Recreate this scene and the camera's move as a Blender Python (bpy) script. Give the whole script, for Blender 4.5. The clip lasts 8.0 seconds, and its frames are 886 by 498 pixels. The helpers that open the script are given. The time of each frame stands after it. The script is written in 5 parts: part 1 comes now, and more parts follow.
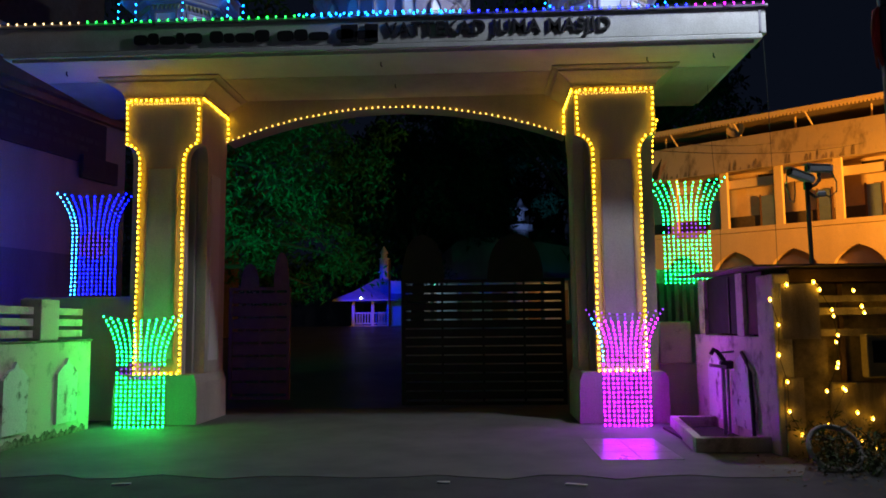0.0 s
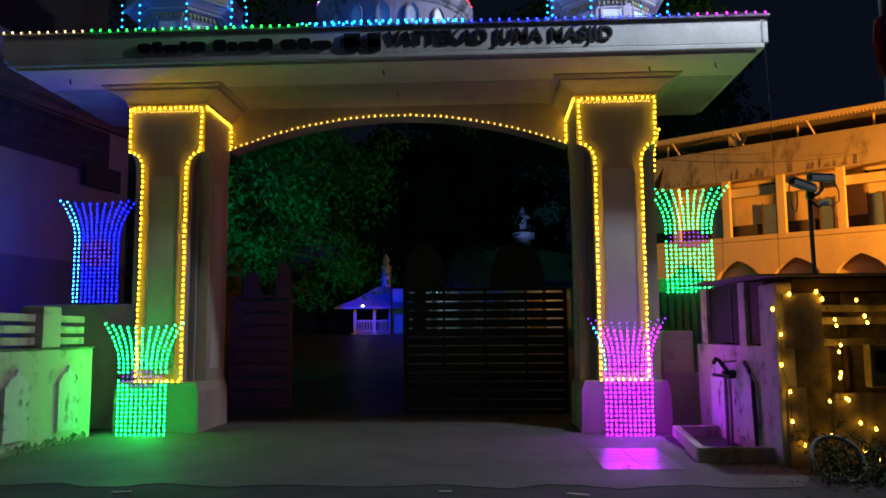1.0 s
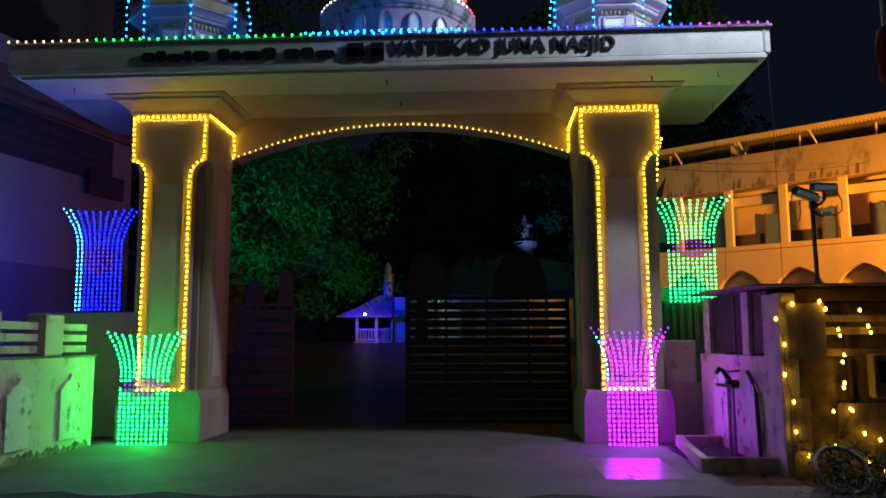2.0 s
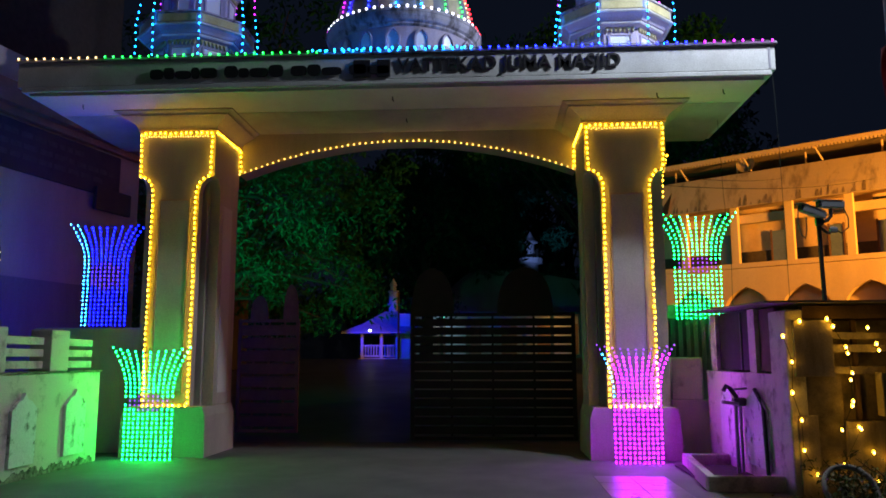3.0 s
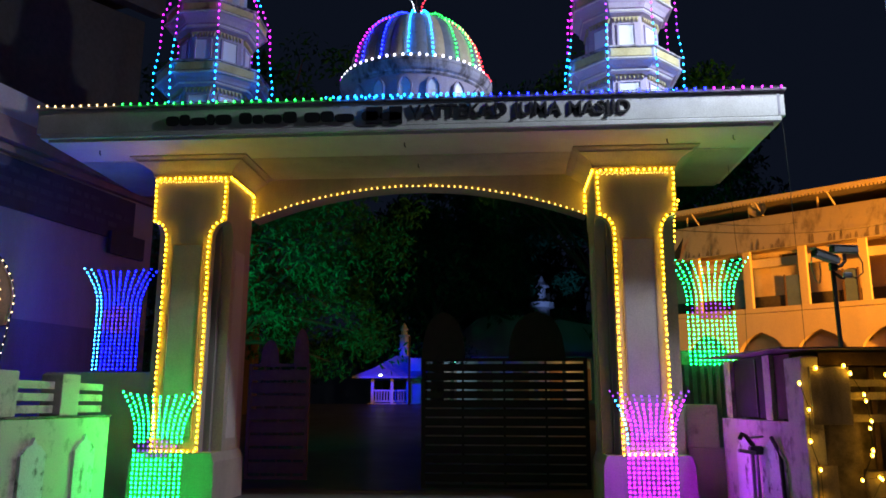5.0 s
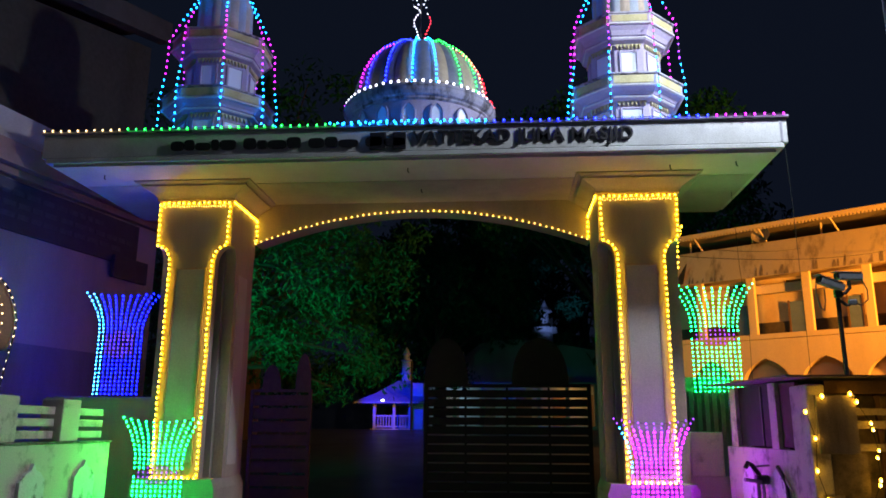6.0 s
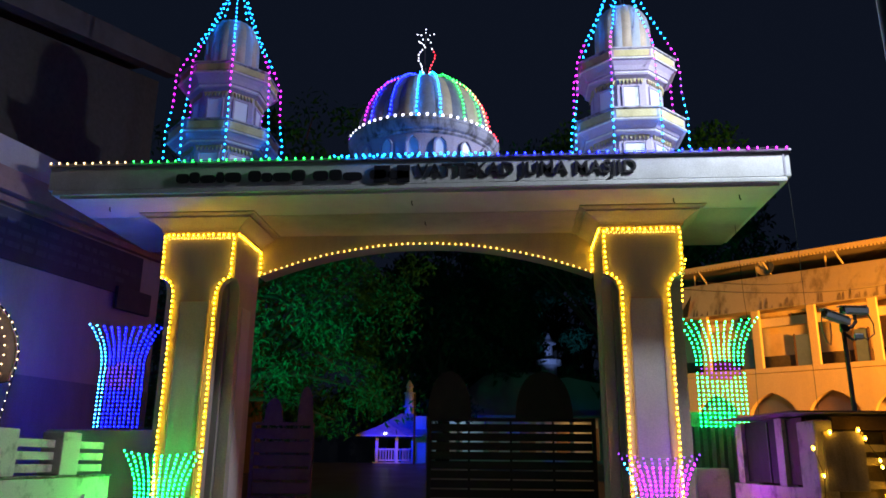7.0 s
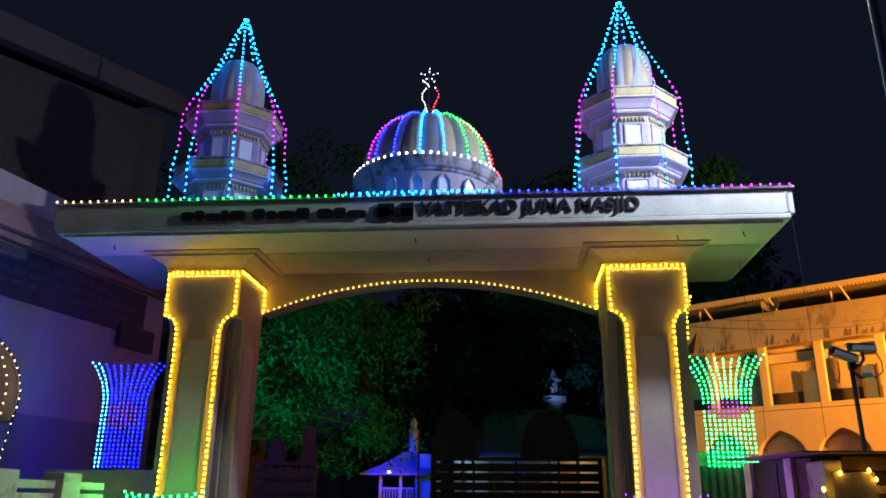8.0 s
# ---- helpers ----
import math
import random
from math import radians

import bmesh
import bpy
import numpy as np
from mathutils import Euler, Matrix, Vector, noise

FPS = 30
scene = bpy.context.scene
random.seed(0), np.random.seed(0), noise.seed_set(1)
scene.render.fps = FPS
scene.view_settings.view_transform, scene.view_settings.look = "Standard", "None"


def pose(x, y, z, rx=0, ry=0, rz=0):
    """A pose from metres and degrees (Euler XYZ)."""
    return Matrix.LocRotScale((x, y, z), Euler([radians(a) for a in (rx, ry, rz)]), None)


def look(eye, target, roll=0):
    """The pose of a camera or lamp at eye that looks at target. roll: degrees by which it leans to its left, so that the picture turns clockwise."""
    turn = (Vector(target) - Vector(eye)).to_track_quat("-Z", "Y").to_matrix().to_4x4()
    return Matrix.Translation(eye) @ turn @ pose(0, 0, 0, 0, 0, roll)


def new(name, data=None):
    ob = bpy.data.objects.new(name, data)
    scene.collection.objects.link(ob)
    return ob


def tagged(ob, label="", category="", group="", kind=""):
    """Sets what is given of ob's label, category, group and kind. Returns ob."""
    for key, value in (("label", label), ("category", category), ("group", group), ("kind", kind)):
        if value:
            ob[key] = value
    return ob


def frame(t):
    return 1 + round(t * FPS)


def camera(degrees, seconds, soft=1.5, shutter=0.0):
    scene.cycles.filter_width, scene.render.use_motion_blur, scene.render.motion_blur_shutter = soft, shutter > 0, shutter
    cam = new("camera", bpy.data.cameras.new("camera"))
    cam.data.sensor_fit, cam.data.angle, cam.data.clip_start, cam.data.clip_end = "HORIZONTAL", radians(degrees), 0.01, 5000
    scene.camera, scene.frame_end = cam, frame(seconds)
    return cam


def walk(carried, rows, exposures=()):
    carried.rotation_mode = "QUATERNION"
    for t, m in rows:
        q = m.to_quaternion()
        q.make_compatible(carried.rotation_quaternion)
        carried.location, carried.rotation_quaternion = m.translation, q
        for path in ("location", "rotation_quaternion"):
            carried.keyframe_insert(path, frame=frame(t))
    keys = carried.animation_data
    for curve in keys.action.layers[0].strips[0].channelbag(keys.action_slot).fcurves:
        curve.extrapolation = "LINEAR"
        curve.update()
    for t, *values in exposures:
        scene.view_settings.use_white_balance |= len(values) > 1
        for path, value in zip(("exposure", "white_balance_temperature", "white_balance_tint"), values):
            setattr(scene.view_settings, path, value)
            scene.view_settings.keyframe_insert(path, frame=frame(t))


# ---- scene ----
# camera and its walk
cam = camera(60.22, 8.0, soft=1.7)
PATH = [
    (0, (1.454, -11.751, 1.466), (0.972, -1.813, 2.469), -0.58),
    (0.5, (1.455, -11.749, 1.473), (0.952, -1.818, 2.530), -0.49),
    (1, (1.453, -11.751, 1.475), (0.947, -1.825, 2.579), -0.41),
    (2.5, (1.443, -11.753, 1.482), (0.885, -1.855, 2.787), -0.20),
    (3, (1.443, -11.753, 1.479), (0.845, -1.874, 2.905), -0.11),
    (3.5, (1.435, -11.751, 1.491), (0.800, -1.893, 3.044), -0.02),
    (4, (1.438, -11.754, 1.493), (0.771, -1.922, 3.193), 0.04),
    (4.5, (1.443, -11.758, 1.487), (0.732, -1.956, 3.337), 0.04),
    (6, (1.437, -11.745, 1.511), (0.668, -2.044, 3.811), 0.35),
    (6.5, (1.437, -11.745, 1.522), (0.650, -2.092, 4.015), 0.49),
    (7, (1.436, -11.743, 1.530), (0.626, -2.148, 4.228), 0.58),
    (7.5, (1.437, -11.749, 1.544), (0.603, -2.220, 4.462), 0.54),
    (8, (1.441, -11.743, 1.563), (0.584, -2.288, 4.702), 0.56),
]
walk(cam, [(t, look(eye, target, roll)) for t, eye, target, roll in PATH], [(0, 0.22), (1.2, 0.24), (2.4, 0.42), (4.5, 0.60), (8, 0.90)])

# ---- night sky and lamps ----
world = bpy.data.worlds.new("night")
scene.world = world
world.use_nodes = True
world.node_tree.nodes["Background"].inputs[0].default_value = (0.055, 0.082, 0.175, 1)
world.node_tree.nodes["Background"].inputs[1].default_value = 0.042


def lamp(name, kind, m, colour, watts, size=0.3, spread=180, cone=90):
    d = bpy.data.lights.new(name, kind)
    d.color, d.energy = colour, watts
    if kind == "AREA":
        d.size, d.spread = size, radians(spread)
    else:
        d.shadow_soft_size = size
    if kind == "SPOT":
        d.spot_size, d.spot_blend = radians(cone), 0.6
    ob = new(name, d)
    ob.matrix_world = m
    return ob


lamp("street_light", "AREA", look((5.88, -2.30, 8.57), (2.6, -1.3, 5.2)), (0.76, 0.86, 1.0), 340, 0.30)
lamp("sodium_light", "AREA", look((17.0, 3.0, 5.2), (11.5, 11.5, 5.5)), (1.0, 0.345, 0.03), 690, 0.5, 90)
lamp("green_flood", "SPOT", look((-5.6, 3.6, 1.3), (-1.6, 12.0, 6.2)), (0.006, 1.0, 0.40), 700, 0.12, cone=84)
lamp("pavilion_flood", "SPOT", look((-6.0, 24.3, 4.3), (-4.1, 28.8, 2.9)), (0.0004, 0.003, 1.0), 1200, 0.1, cone=46)
lamp("minaret_flood", "SPOT", look((3.0, 41.0, 6.0), (4.7, 45.0, 9.2)), (0.22, 0.36, 1.0), 900, 0.1, cone=36)
# two invented lamps, lighting the added verandah for streaks through the gate slats
lamp("streak_lamp_cool", "AREA", look((-1.6, 36.8, 4.15), (-1.6, 37.4, 2.0)), (0.45, 0.75, 1.0), 16, 0.4)
lamp("streak_lamp_warm", "AREA", look((5.6, 36.8, 4.15), (5.6, 37.4, 2.0)), (1.0, 0.50, 0.14), 16, 0.4)

# ---- materials ----


def mat(name, base, rough=0.7, metal=0.0, dark=None, scale=6.0, amount=0.6, bump=0.15, fine=60.0, streak=False, vary=0.0, lo=0.40, hi=0.72, spec=0.5):
    m = bpy.data.materials.new(name)
    m.use_nodes = True
    nt = m.node_tree
    bs = nt.nodes["Principled BSDF"]
    bs.inputs["Roughness"].default_value = rough
    bs.inputs["Metallic"].default_value = metal
    bs.inputs["Specular IOR Level"].default_value = spec
    co = nt.nodes.new("ShaderNodeTexCoord")
    mp = nt.nodes.new("ShaderNodeMapping")
    mp.inputs["Scale"].default_value = (1, 1, 0.22) if streak else (1, 1, 1)
    nt.links.new(co.outputs["Object"], mp.inputs["Vector"])
    n1 = nt.nodes.new("ShaderNodeTexNoise")
    n1.inputs["Scale"].default_value, n1.inputs["Detail"].default_value = scale, 6
    n1.inputs["Roughness"].default_value = 0.65
    n2 = nt.nodes.new("ShaderNodeTexNoise")
    n2.inputs["Scale"].default_value, n2.inputs["Detail"].default_value = fine, 3
    nt.links.new(mp.outputs[0], n1.inputs["Vector"])
    nt.links.new(co.outputs["Object"], n2.inputs["Vector"])
    ramp = nt.nodes.new("ShaderNodeValToRGB")
    ramp.color_ramp.elements[0].position, ramp.color_ramp.elements[1].position = lo, hi
    nt.links.new(n1.outputs["Fac"], ramp.inputs["Fac"])
    mul = nt.nodes.new("ShaderNodeMath")
    mul.operation = "MULTIPLY"
    mul.inputs[1].default_value = amount
    nt.links.new(ramp.outputs["Color"], mul.inputs[0])
    mix = nt.nodes.new("ShaderNodeMix")
    mix.data_type = "RGBA"
    d = dark or tuple(c * 0.45 for c in base)
    mix.inputs[6].default_value, mix.inputs[7].default_value = (*base, 1), (*d, 1)
    nt.links.new(mul.outputs[0], mix.inputs[0])
    hs = nt.nodes.new("ShaderNodeHueSaturation")
    nt.links.new(mix.outputs[2], hs.inputs["Color"])
    mr = nt.nodes.new("ShaderNodeMapRange")
    mr.inputs[1].default_value, mr.inputs[2].default_value = 0.25, 0.75
    mr.inputs[3].default_value, mr.inputs[4].default_value = 0.82, 1.15
    nt.links.new(n2.outputs["Fac"], mr.inputs[0])
    if vary:
        oi = nt.nodes.new("ShaderNodeObjectInfo")
        gi = nt.nodes.new("ShaderNodeNewGeometry")
        ad = nt.nodes.new("ShaderNodeMath")
        ad.operation = "ADD"
        nt.links.new(oi.outputs["Random"], ad.inputs[0])
        nt.links.new(gi.outputs["Random Per Island"], ad.inputs[1])
        m2 = nt.nodes.new("ShaderNodeMapRange")
        m2.inputs[1].default_value, m2.inputs[2].default_value = 0.0, 2.0
        m2.inputs[3].default_value, m2.inputs[4].default_value = 1 - vary, 1 + vary
        nt.links.new(ad.outputs[0], m2.inputs[0])
        m3 = nt.nodes.new("ShaderNodeMath")
        m3.operation = "MULTIPLY"
        nt.links.new(mr.outputs[0], m3.inputs[0])
        nt.links.new(m2.outputs[0], m3.inputs[1])
        nt.links.new(m3.outputs[0], hs.inputs["Value"])
    else:
        nt.links.new(mr.outputs[0], hs.inputs["Value"])
    nt.links.new(hs.outputs[0], bs.inputs["Base Color"])
    rr = nt.nodes.new("ShaderNodeMapRange")
    rr.inputs[3].default_value, rr.inputs[4].default_value = max(0.03, rough - 0.12), min(1, rough + 0.12)
    nt.links.new(n1.outputs["Fac"], rr.inputs[0])
    nt.links.new(rr.outputs[0], bs.inputs["Roughness"])
    bp = nt.nodes.new("ShaderNodeBump")
    bp.inputs["Strength"].default_value, bp.inputs["Distance"].default_value = bump, 0.02
    nt.links.new(n2.outputs["Fac"], bp.inputs["Height"])
    nt.links.new(bp.outputs[0], bs.inputs["Normal"])
    return m


def glow(name, colour, strength):
    m = bpy.data.materials.new(name)
    m.use_nodes = True
    bs = m.node_tree.nodes["Principled BSDF"]
    bs.inputs["Base Color"].default_value = (*[0.06 + 0.4 * c for c in colour], 1)
    bs.inputs["Emission Color"].default_value = (*colour, 1)
    bs.inputs["Emission Strength"].default_value = strength
    return m


def glass(name, tint, rough=0.05):
    m = bpy.data.materials.new(name)
    m.use_nodes = True
    bs = m.node_tree.nodes["Principled BSDF"]
    bs.inputs["Base Color"].default_value = (*tint, 1)
    bs.inputs["Roughness"].default_value = rough
    bs.inputs["IOR"].default_value = 1.5
    return m


M_CREAM = mat("cream_plaster", (0.76, 0.72, 0.67), 0.75, dark=(0.58, 0.53, 0.47), scale=1.6, amount=0.55, bump=0.12, streak=True)
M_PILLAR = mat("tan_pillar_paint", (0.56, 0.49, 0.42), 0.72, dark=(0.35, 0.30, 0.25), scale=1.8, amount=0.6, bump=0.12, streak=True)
M_WHITE = mat("white_plaster", (0.72, 0.71, 0.68), 0.7, dark=(0.40, 0.38, 0.34), scale=2.2, amount=0.5, bump=0.12, streak=True)
M_FASCIA = mat("fascia_paint", (0.80, 0.80, 0.79), 0.65, dark=(0.36, 0.34, 0.30), scale=1.1, amount=0.6, bump=0.1)
M_PANEL = mat("panel_paint", (0.70, 0.66, 0.62), 0.7, dark=(0.50, 0.45, 0.40), scale=1.5, amount=0.4, bump=0.1)
M_TRIM = mat("moulding_paint", (0.58, 0.44, 0.33), 0.7, dark=(0.34, 0.25, 0.19), scale=3, amount=0.5, bump=0.1)
M_LILAC = mat("lilac_plaster", (0.48, 0.42, 0.55), 0.7, dark=(0.34, 0.30, 0.38), scale=2.5, amount=0.5, streak=True)
M_YELLOW = mat("yellow_paint", (0.60, 0.54, 0.30), 0.65, dark=(0.35, 0.27, 0.10), scale=4, amount=0.6)
M_RIM = mat("weathered_rim", (0.46, 0.44, 0.52), 0.8, dark=(0.07, 0.06, 0.06), scale=5, amount=0.9, streak=True, lo=0.48, hi=0.64)
M_BLUEGREY = mat("blue_grey_stripe", (0.24, 0.27, 0.36), 0.55, scale=4)
M_CUPOLA = mat("cupola_paint", (0.46, 0.50, 0.54), 0.6, dark=(0.2, 0.22, 0.25), scale=5, amount=0.6, streak=True)
M_TAN = mat("tan_stripe", (0.58, 0.47, 0.34), 0.55, dark=(0.36, 0.28, 0.20), scale=4)
M_PANE = glass("frosted_pane", (0.82, 0.86, 0.92), 0.25)
M_LETTER = mat("dark_letter", (0.018, 0.016, 0.02), 0.5, scale=10, amount=0.4)
M_WALLPINK = mat("mildewed_wall", (0.66, 0.62, 0.52), 0.8, dark=(0.14, 0.12, 0.09), scale=3.2, amount=0.8, bump=0.3, lo=0.52, hi=0.70)
M_NICHE = mat("niche_paint", (0.76, 0.77, 0.76), 0.75, dark=(0.10, 0.09, 0.08), scale=4.5, amount=0.92, bump=0.25, lo=0.55, hi=0.66)
M_NEARBLACK = mat("near_black", (0.07, 0.06, 0.05), 0.9, scale=8, amount=0.6, bump=0.4)
M_GRIME2 = mat("drip_mildew", (0.34, 0.31, 0.25), 0.9, dark=(0.05, 0.045, 0.035), scale=11, amount=0.95, bump=0.3, lo=0.36, hi=0.60)
M_CONCRETE = mat("apron_concrete", (0.155, 0.148, 0.14), 0.72, dark=(0.075, 0.072, 0.068), scale=0.9, amount=0.7, bump=0.25, fine=90)
M_ASPHALT = mat("asphalt", (0.085, 0.082, 0.082), 0.85, dark=(0.03, 0.03, 0.03), scale=1.6, amount=0.6, bump=0.6, fine=120)
M_YARD = mat("wet_paving", (0.075, 0.08, 0.08), 0.38, dark=(0.03, 0.03, 0.03), scale=0.7, amount=0.7, bump=0.1)
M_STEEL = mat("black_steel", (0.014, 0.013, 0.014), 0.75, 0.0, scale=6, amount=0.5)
M_BROWN = mat("brown_steel", (0.28, 0.17, 0.115), 0.6, 0.1, scale=6, amount=0.5)
M_DARKWALL = mat("shop_wall", (0.64, 0.54, 0.52), 0.85, dark=(0.42, 0.35, 0.34), scale=1.2, amount=0.6, bump=0.2, streak=True)
M_SHOPLOW = mat("shop_lower_paint", (0.34, 0.32, 0.36), 0.8, dark=(0.20, 0.18, 0.20), scale=1.4, amount=0.6, bump=0.2, streak=True)
M_EAVE = mat("brown_eave", (0.44, 0.25, 0.21), 0.8, scale=2, amount=0.6)
M_ROOF = mat("dark_roof_sheet", (0.10, 0.085, 0.08), 0.8, scale=2, amount=0.6)
M_SIGN = mat("dark_signboard", (0.085, 0.075, 0.12), 0.6, scale=2, amount=0.5)
M_SIGNTEXT = mat("sign_lettering", (0.13, 0.125, 0.17), 0.7, scale=6, amount=0.6)
M_HALL = mat("ochre_plaster", (0.66, 0.53, 0.34), 0.8, dark=(0.42, 0.32, 0.20), scale=0.8, amount=0.5, bump=0.15, streak=True)
M_HALLDARK = mat("inner_wall", (0.62, 0.48, 0.31), 0.8, scale=1.0, amount=0.5)
M_SKIRT = mat("stained_canopy", (0.50, 0.42, 0.32), 0.85, dark=(0.10, 0.08, 0.06), scale=2.2, amount=0.8, bump=0.2, streak=True, lo=0.52, hi=0.70)
M_SHEET = mat("roof_sheet", (0.30, 0.26, 0.22), 0.55, 0.3, scale=2, amount=0.5)
M_DOORBLUE = mat("blue_grey_door", (0.11, 0.17, 0.30), 0.5, scale=4, amount=0.4)
M_RUST = mat("rusty_board", (0.13, 0.075, 0.05), 0.85, scale=4, amount=0.7, bump=0.4)
M_STAIN_SHADE = mat("stain_shade_plaster", (0.30, 0.24, 0.18), 0.85, dark=(0.04, 0.035, 0.03), scale=3.5, amount=0.9, bump=0.3)
M_BOARD = mat("stained_grey_board", (0.40, 0.33, 0.26), 0.85, dark=(0.09, 0.072, 0.056), scale=2.6, amount=0.85, bump=0.3, streak=True, lo=0.42, hi=0.66)
M_METER = mat("meter_box", (0.46, 0.38, 0.16), 0.6, scale=5, amount=0.5)
M_GALV = mat("galvanised_sheet", (0.34, 0.34, 0.36), 0.5, 0.5, scale=3, amount=0.5)
M_PIPE = mat("dark_pipe", (0.05, 0.05, 0.055), 0.4, 0.5, scale=8)
M_WIRE = mat("cable", (0.02, 0.03, 0.025), 0.6, scale=8)
M_BARK = mat("bark", (0.045, 0.036, 0.028), 0.9, scale=7, amount=0.7, bump=0.7, fine=25, streak=True)
M_LEAF = mat("leaf", (0.012, 0.10, 0.045), 0.75, dark=(0.008, 0.05, 0.016), scale=3, amount=0.6, vary=0.4, spec=0.1)
M_LEAF2 = mat("shrub_leaf", (0.09, 0.13, 0.04), 0.55, dark=(0.06, 0.05, 0.02), scale=6, amount=0.7, vary=0.4)
M_DRY = mat("dry_leaf", (0.16, 0.10, 0.05), 0.8, scale=6, amount=0.6, vary=0.4)
M_RUBBER = mat("whitewashed_rubber", (0.34, 0.31, 0.29), 0.85, dark=(0.10, 0.085, 0.075), scale=8, amount=0.4, bump=0.5)
M_PAPER = mat("litter_paper", (0.6, 0.58, 0.56), 0.8, scale=12)
M_PAV = mat("pavilion_white", (0.48, 0.48, 0.48), 0.7, scale=2, amount=0.4)
M_TILE = mat("pavilion_roof", (0.26, 0.28, 0.32), 0.7, scale=5, amount=0.5)
M_FARDARK = mat("far_plaster", (0.44, 0.41, 0.39), 0.85, scale=0.6, amount=0.5, streak=True)
M_GLOSS = mat("wet_slab", (0.17, 0.165, 0.16), 0.30, dark=(0.10, 0.095, 0.09), scale=2, amount=0.5, bump=0.05)
M_CAM = mat("camera_housing", (0.34, 0.34, 0.35), 0.5, scale=6, amount=0.4)
M_SKIN = mat("lantern_plastic", (0.72, 0.52, 0.46), 0.45, scale=3, amount=0.3)
M_CLOTH = mat("red_cloth", (0.35, 0.06, 0.07), 0.9, scale=5)



def bulb_glow(name, halo_cap, halo_strength, core, core_strength):
    """A bulb's bright tip and an oversized tinted cap that glows as its halo."""
    return (glow(name + "_halo", halo_cap, halo_strength), glow(name + "_tip", core, core_strength))


E_YELLOW = bulb_glow("amber_bulb", (1.0, 0.50, 0.004), 8.2, (1.0, 0.74, 0.06), 12)
E_SHED = bulb_glow("shed_amber_bulb", (1.0, 0.48, 0.02), 13, (1.0, 0.75, 0.25), 8)
E_ARCH = bulb_glow("small_amber_bulb", (1.0, 0.50, 0.03), 2.2, (1.0, 0.72, 0.25), 3)
E_WHITE = bulb_glow("white_bulb", (0.70, 0.70, 1.0), 3, (1.0, 0.97, 1.0), 5)
E_WARM = bulb_glow("warm_bulb", (1.0, 0.60, 0.22), 2.5, (1.0, 0.86, 0.55), 4)
E_MAGENTA = bulb_glow("magenta_bulb", (0.62, 0.002, 0.85), 8, (0.90, 0.12, 0.95), 3)
E_PURPLE = bulb_glow("purple_bulb", (0.22, 0.002, 1.0), 8, (0.60, 0.15, 1.0), 3)
E_CYAN = bulb_glow("cyan_bulb", (0.001, 0.20, 1.0), 22, (0.08, 0.75, 1.0), 3)
E_GREEN = bulb_glow("green_bulb", (0.002, 1.0, 0.04), 8, (0.15, 1.0, 0.40), 3)
E_BLUE = bulb_glow("blue_bulb", (0.002, 0.005, 1.0), 22, (0.12, 0.22, 1.0), 3)
E_RED = bulb_glow("red_bulb", (1.0, 0.004, 0.02), 7, (1.0, 0.15, 0.20), 3)
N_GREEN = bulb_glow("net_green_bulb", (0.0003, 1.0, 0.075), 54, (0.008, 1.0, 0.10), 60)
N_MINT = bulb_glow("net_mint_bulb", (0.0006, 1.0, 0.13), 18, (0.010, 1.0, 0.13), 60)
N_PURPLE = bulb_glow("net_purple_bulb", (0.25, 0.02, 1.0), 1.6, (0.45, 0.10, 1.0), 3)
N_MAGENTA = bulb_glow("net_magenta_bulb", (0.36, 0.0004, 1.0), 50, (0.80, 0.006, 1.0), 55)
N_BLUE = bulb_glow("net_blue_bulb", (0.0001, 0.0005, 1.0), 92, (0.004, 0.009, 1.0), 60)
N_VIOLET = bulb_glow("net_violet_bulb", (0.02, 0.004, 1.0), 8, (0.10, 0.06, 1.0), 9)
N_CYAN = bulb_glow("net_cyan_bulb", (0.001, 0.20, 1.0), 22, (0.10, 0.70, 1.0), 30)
E_FAR = glow("far_lamp", (0.9, 0.95, 1.0), 6)

# ---- mesh helpers ----


def thing(name, at, label, category, group="", kind=""):
    ob = new(name)
    ob.empty_display_size = 0.1
    ob.location = at
    return tagged(ob, label, category, group, kind)


def mesh_object(name, bm, material):
    me = bpy.data.meshes.new(name)
    bmesh.ops.recalc_face_normals(bm, faces=bm.faces)
    bm.to_mesh(me)
    bm.free()
    me.materials.append(material)
    return new(name, me)


def part(name, bm, material, parent, label="", smooth=False):
    """Links a bmesh in world metres as one mesh under parent."""
    ob = mesh_object(name, bm, material)
    if parent is not None:
        ob.parent = parent
        off = parent.location.copy()
        up = parent.parent
        while up is not None:
            off += up.location
            up = up.parent
        ob.data.transform(Matrix.Translation(-off))
    if smooth:
        for p in ob.data.polygons:
            p.use_smooth = True
    return tagged(ob, label)


def single(name, bm, material, label, category, group="", kind="", smooth=False):
    ob = part(name, bm, material, None, smooth=smooth)
    return tagged(ob, label, category, group, kind)


def box(bm, x0, x1, y0, y1, z0, z1, bev=0.0):
    vs = [bm.verts.new((x, y, z)) for z in (z0, z1) for y in (y0, y1) for x in (x0, x1)]
    fs = [bm.faces.new([vs[i] for i in q]) for q in ((0, 2, 3, 1), (4, 5, 7, 6), (0, 1, 5, 4), (2, 6, 7, 3), (0, 4, 6, 2), (1, 3, 7, 5))]
    if bev:
        es = list({e for f in fs for e in f.edges})
        bmesh.ops.bevel(bm, geom=es, offset=bev, segments=2, affect="EDGES", profile=0.5)
    return bm


def boxes(*args, bev=0.0):
    bm = bmesh.new()
    for a in args:
        box(bm, *a, bev=bev)
    return bm


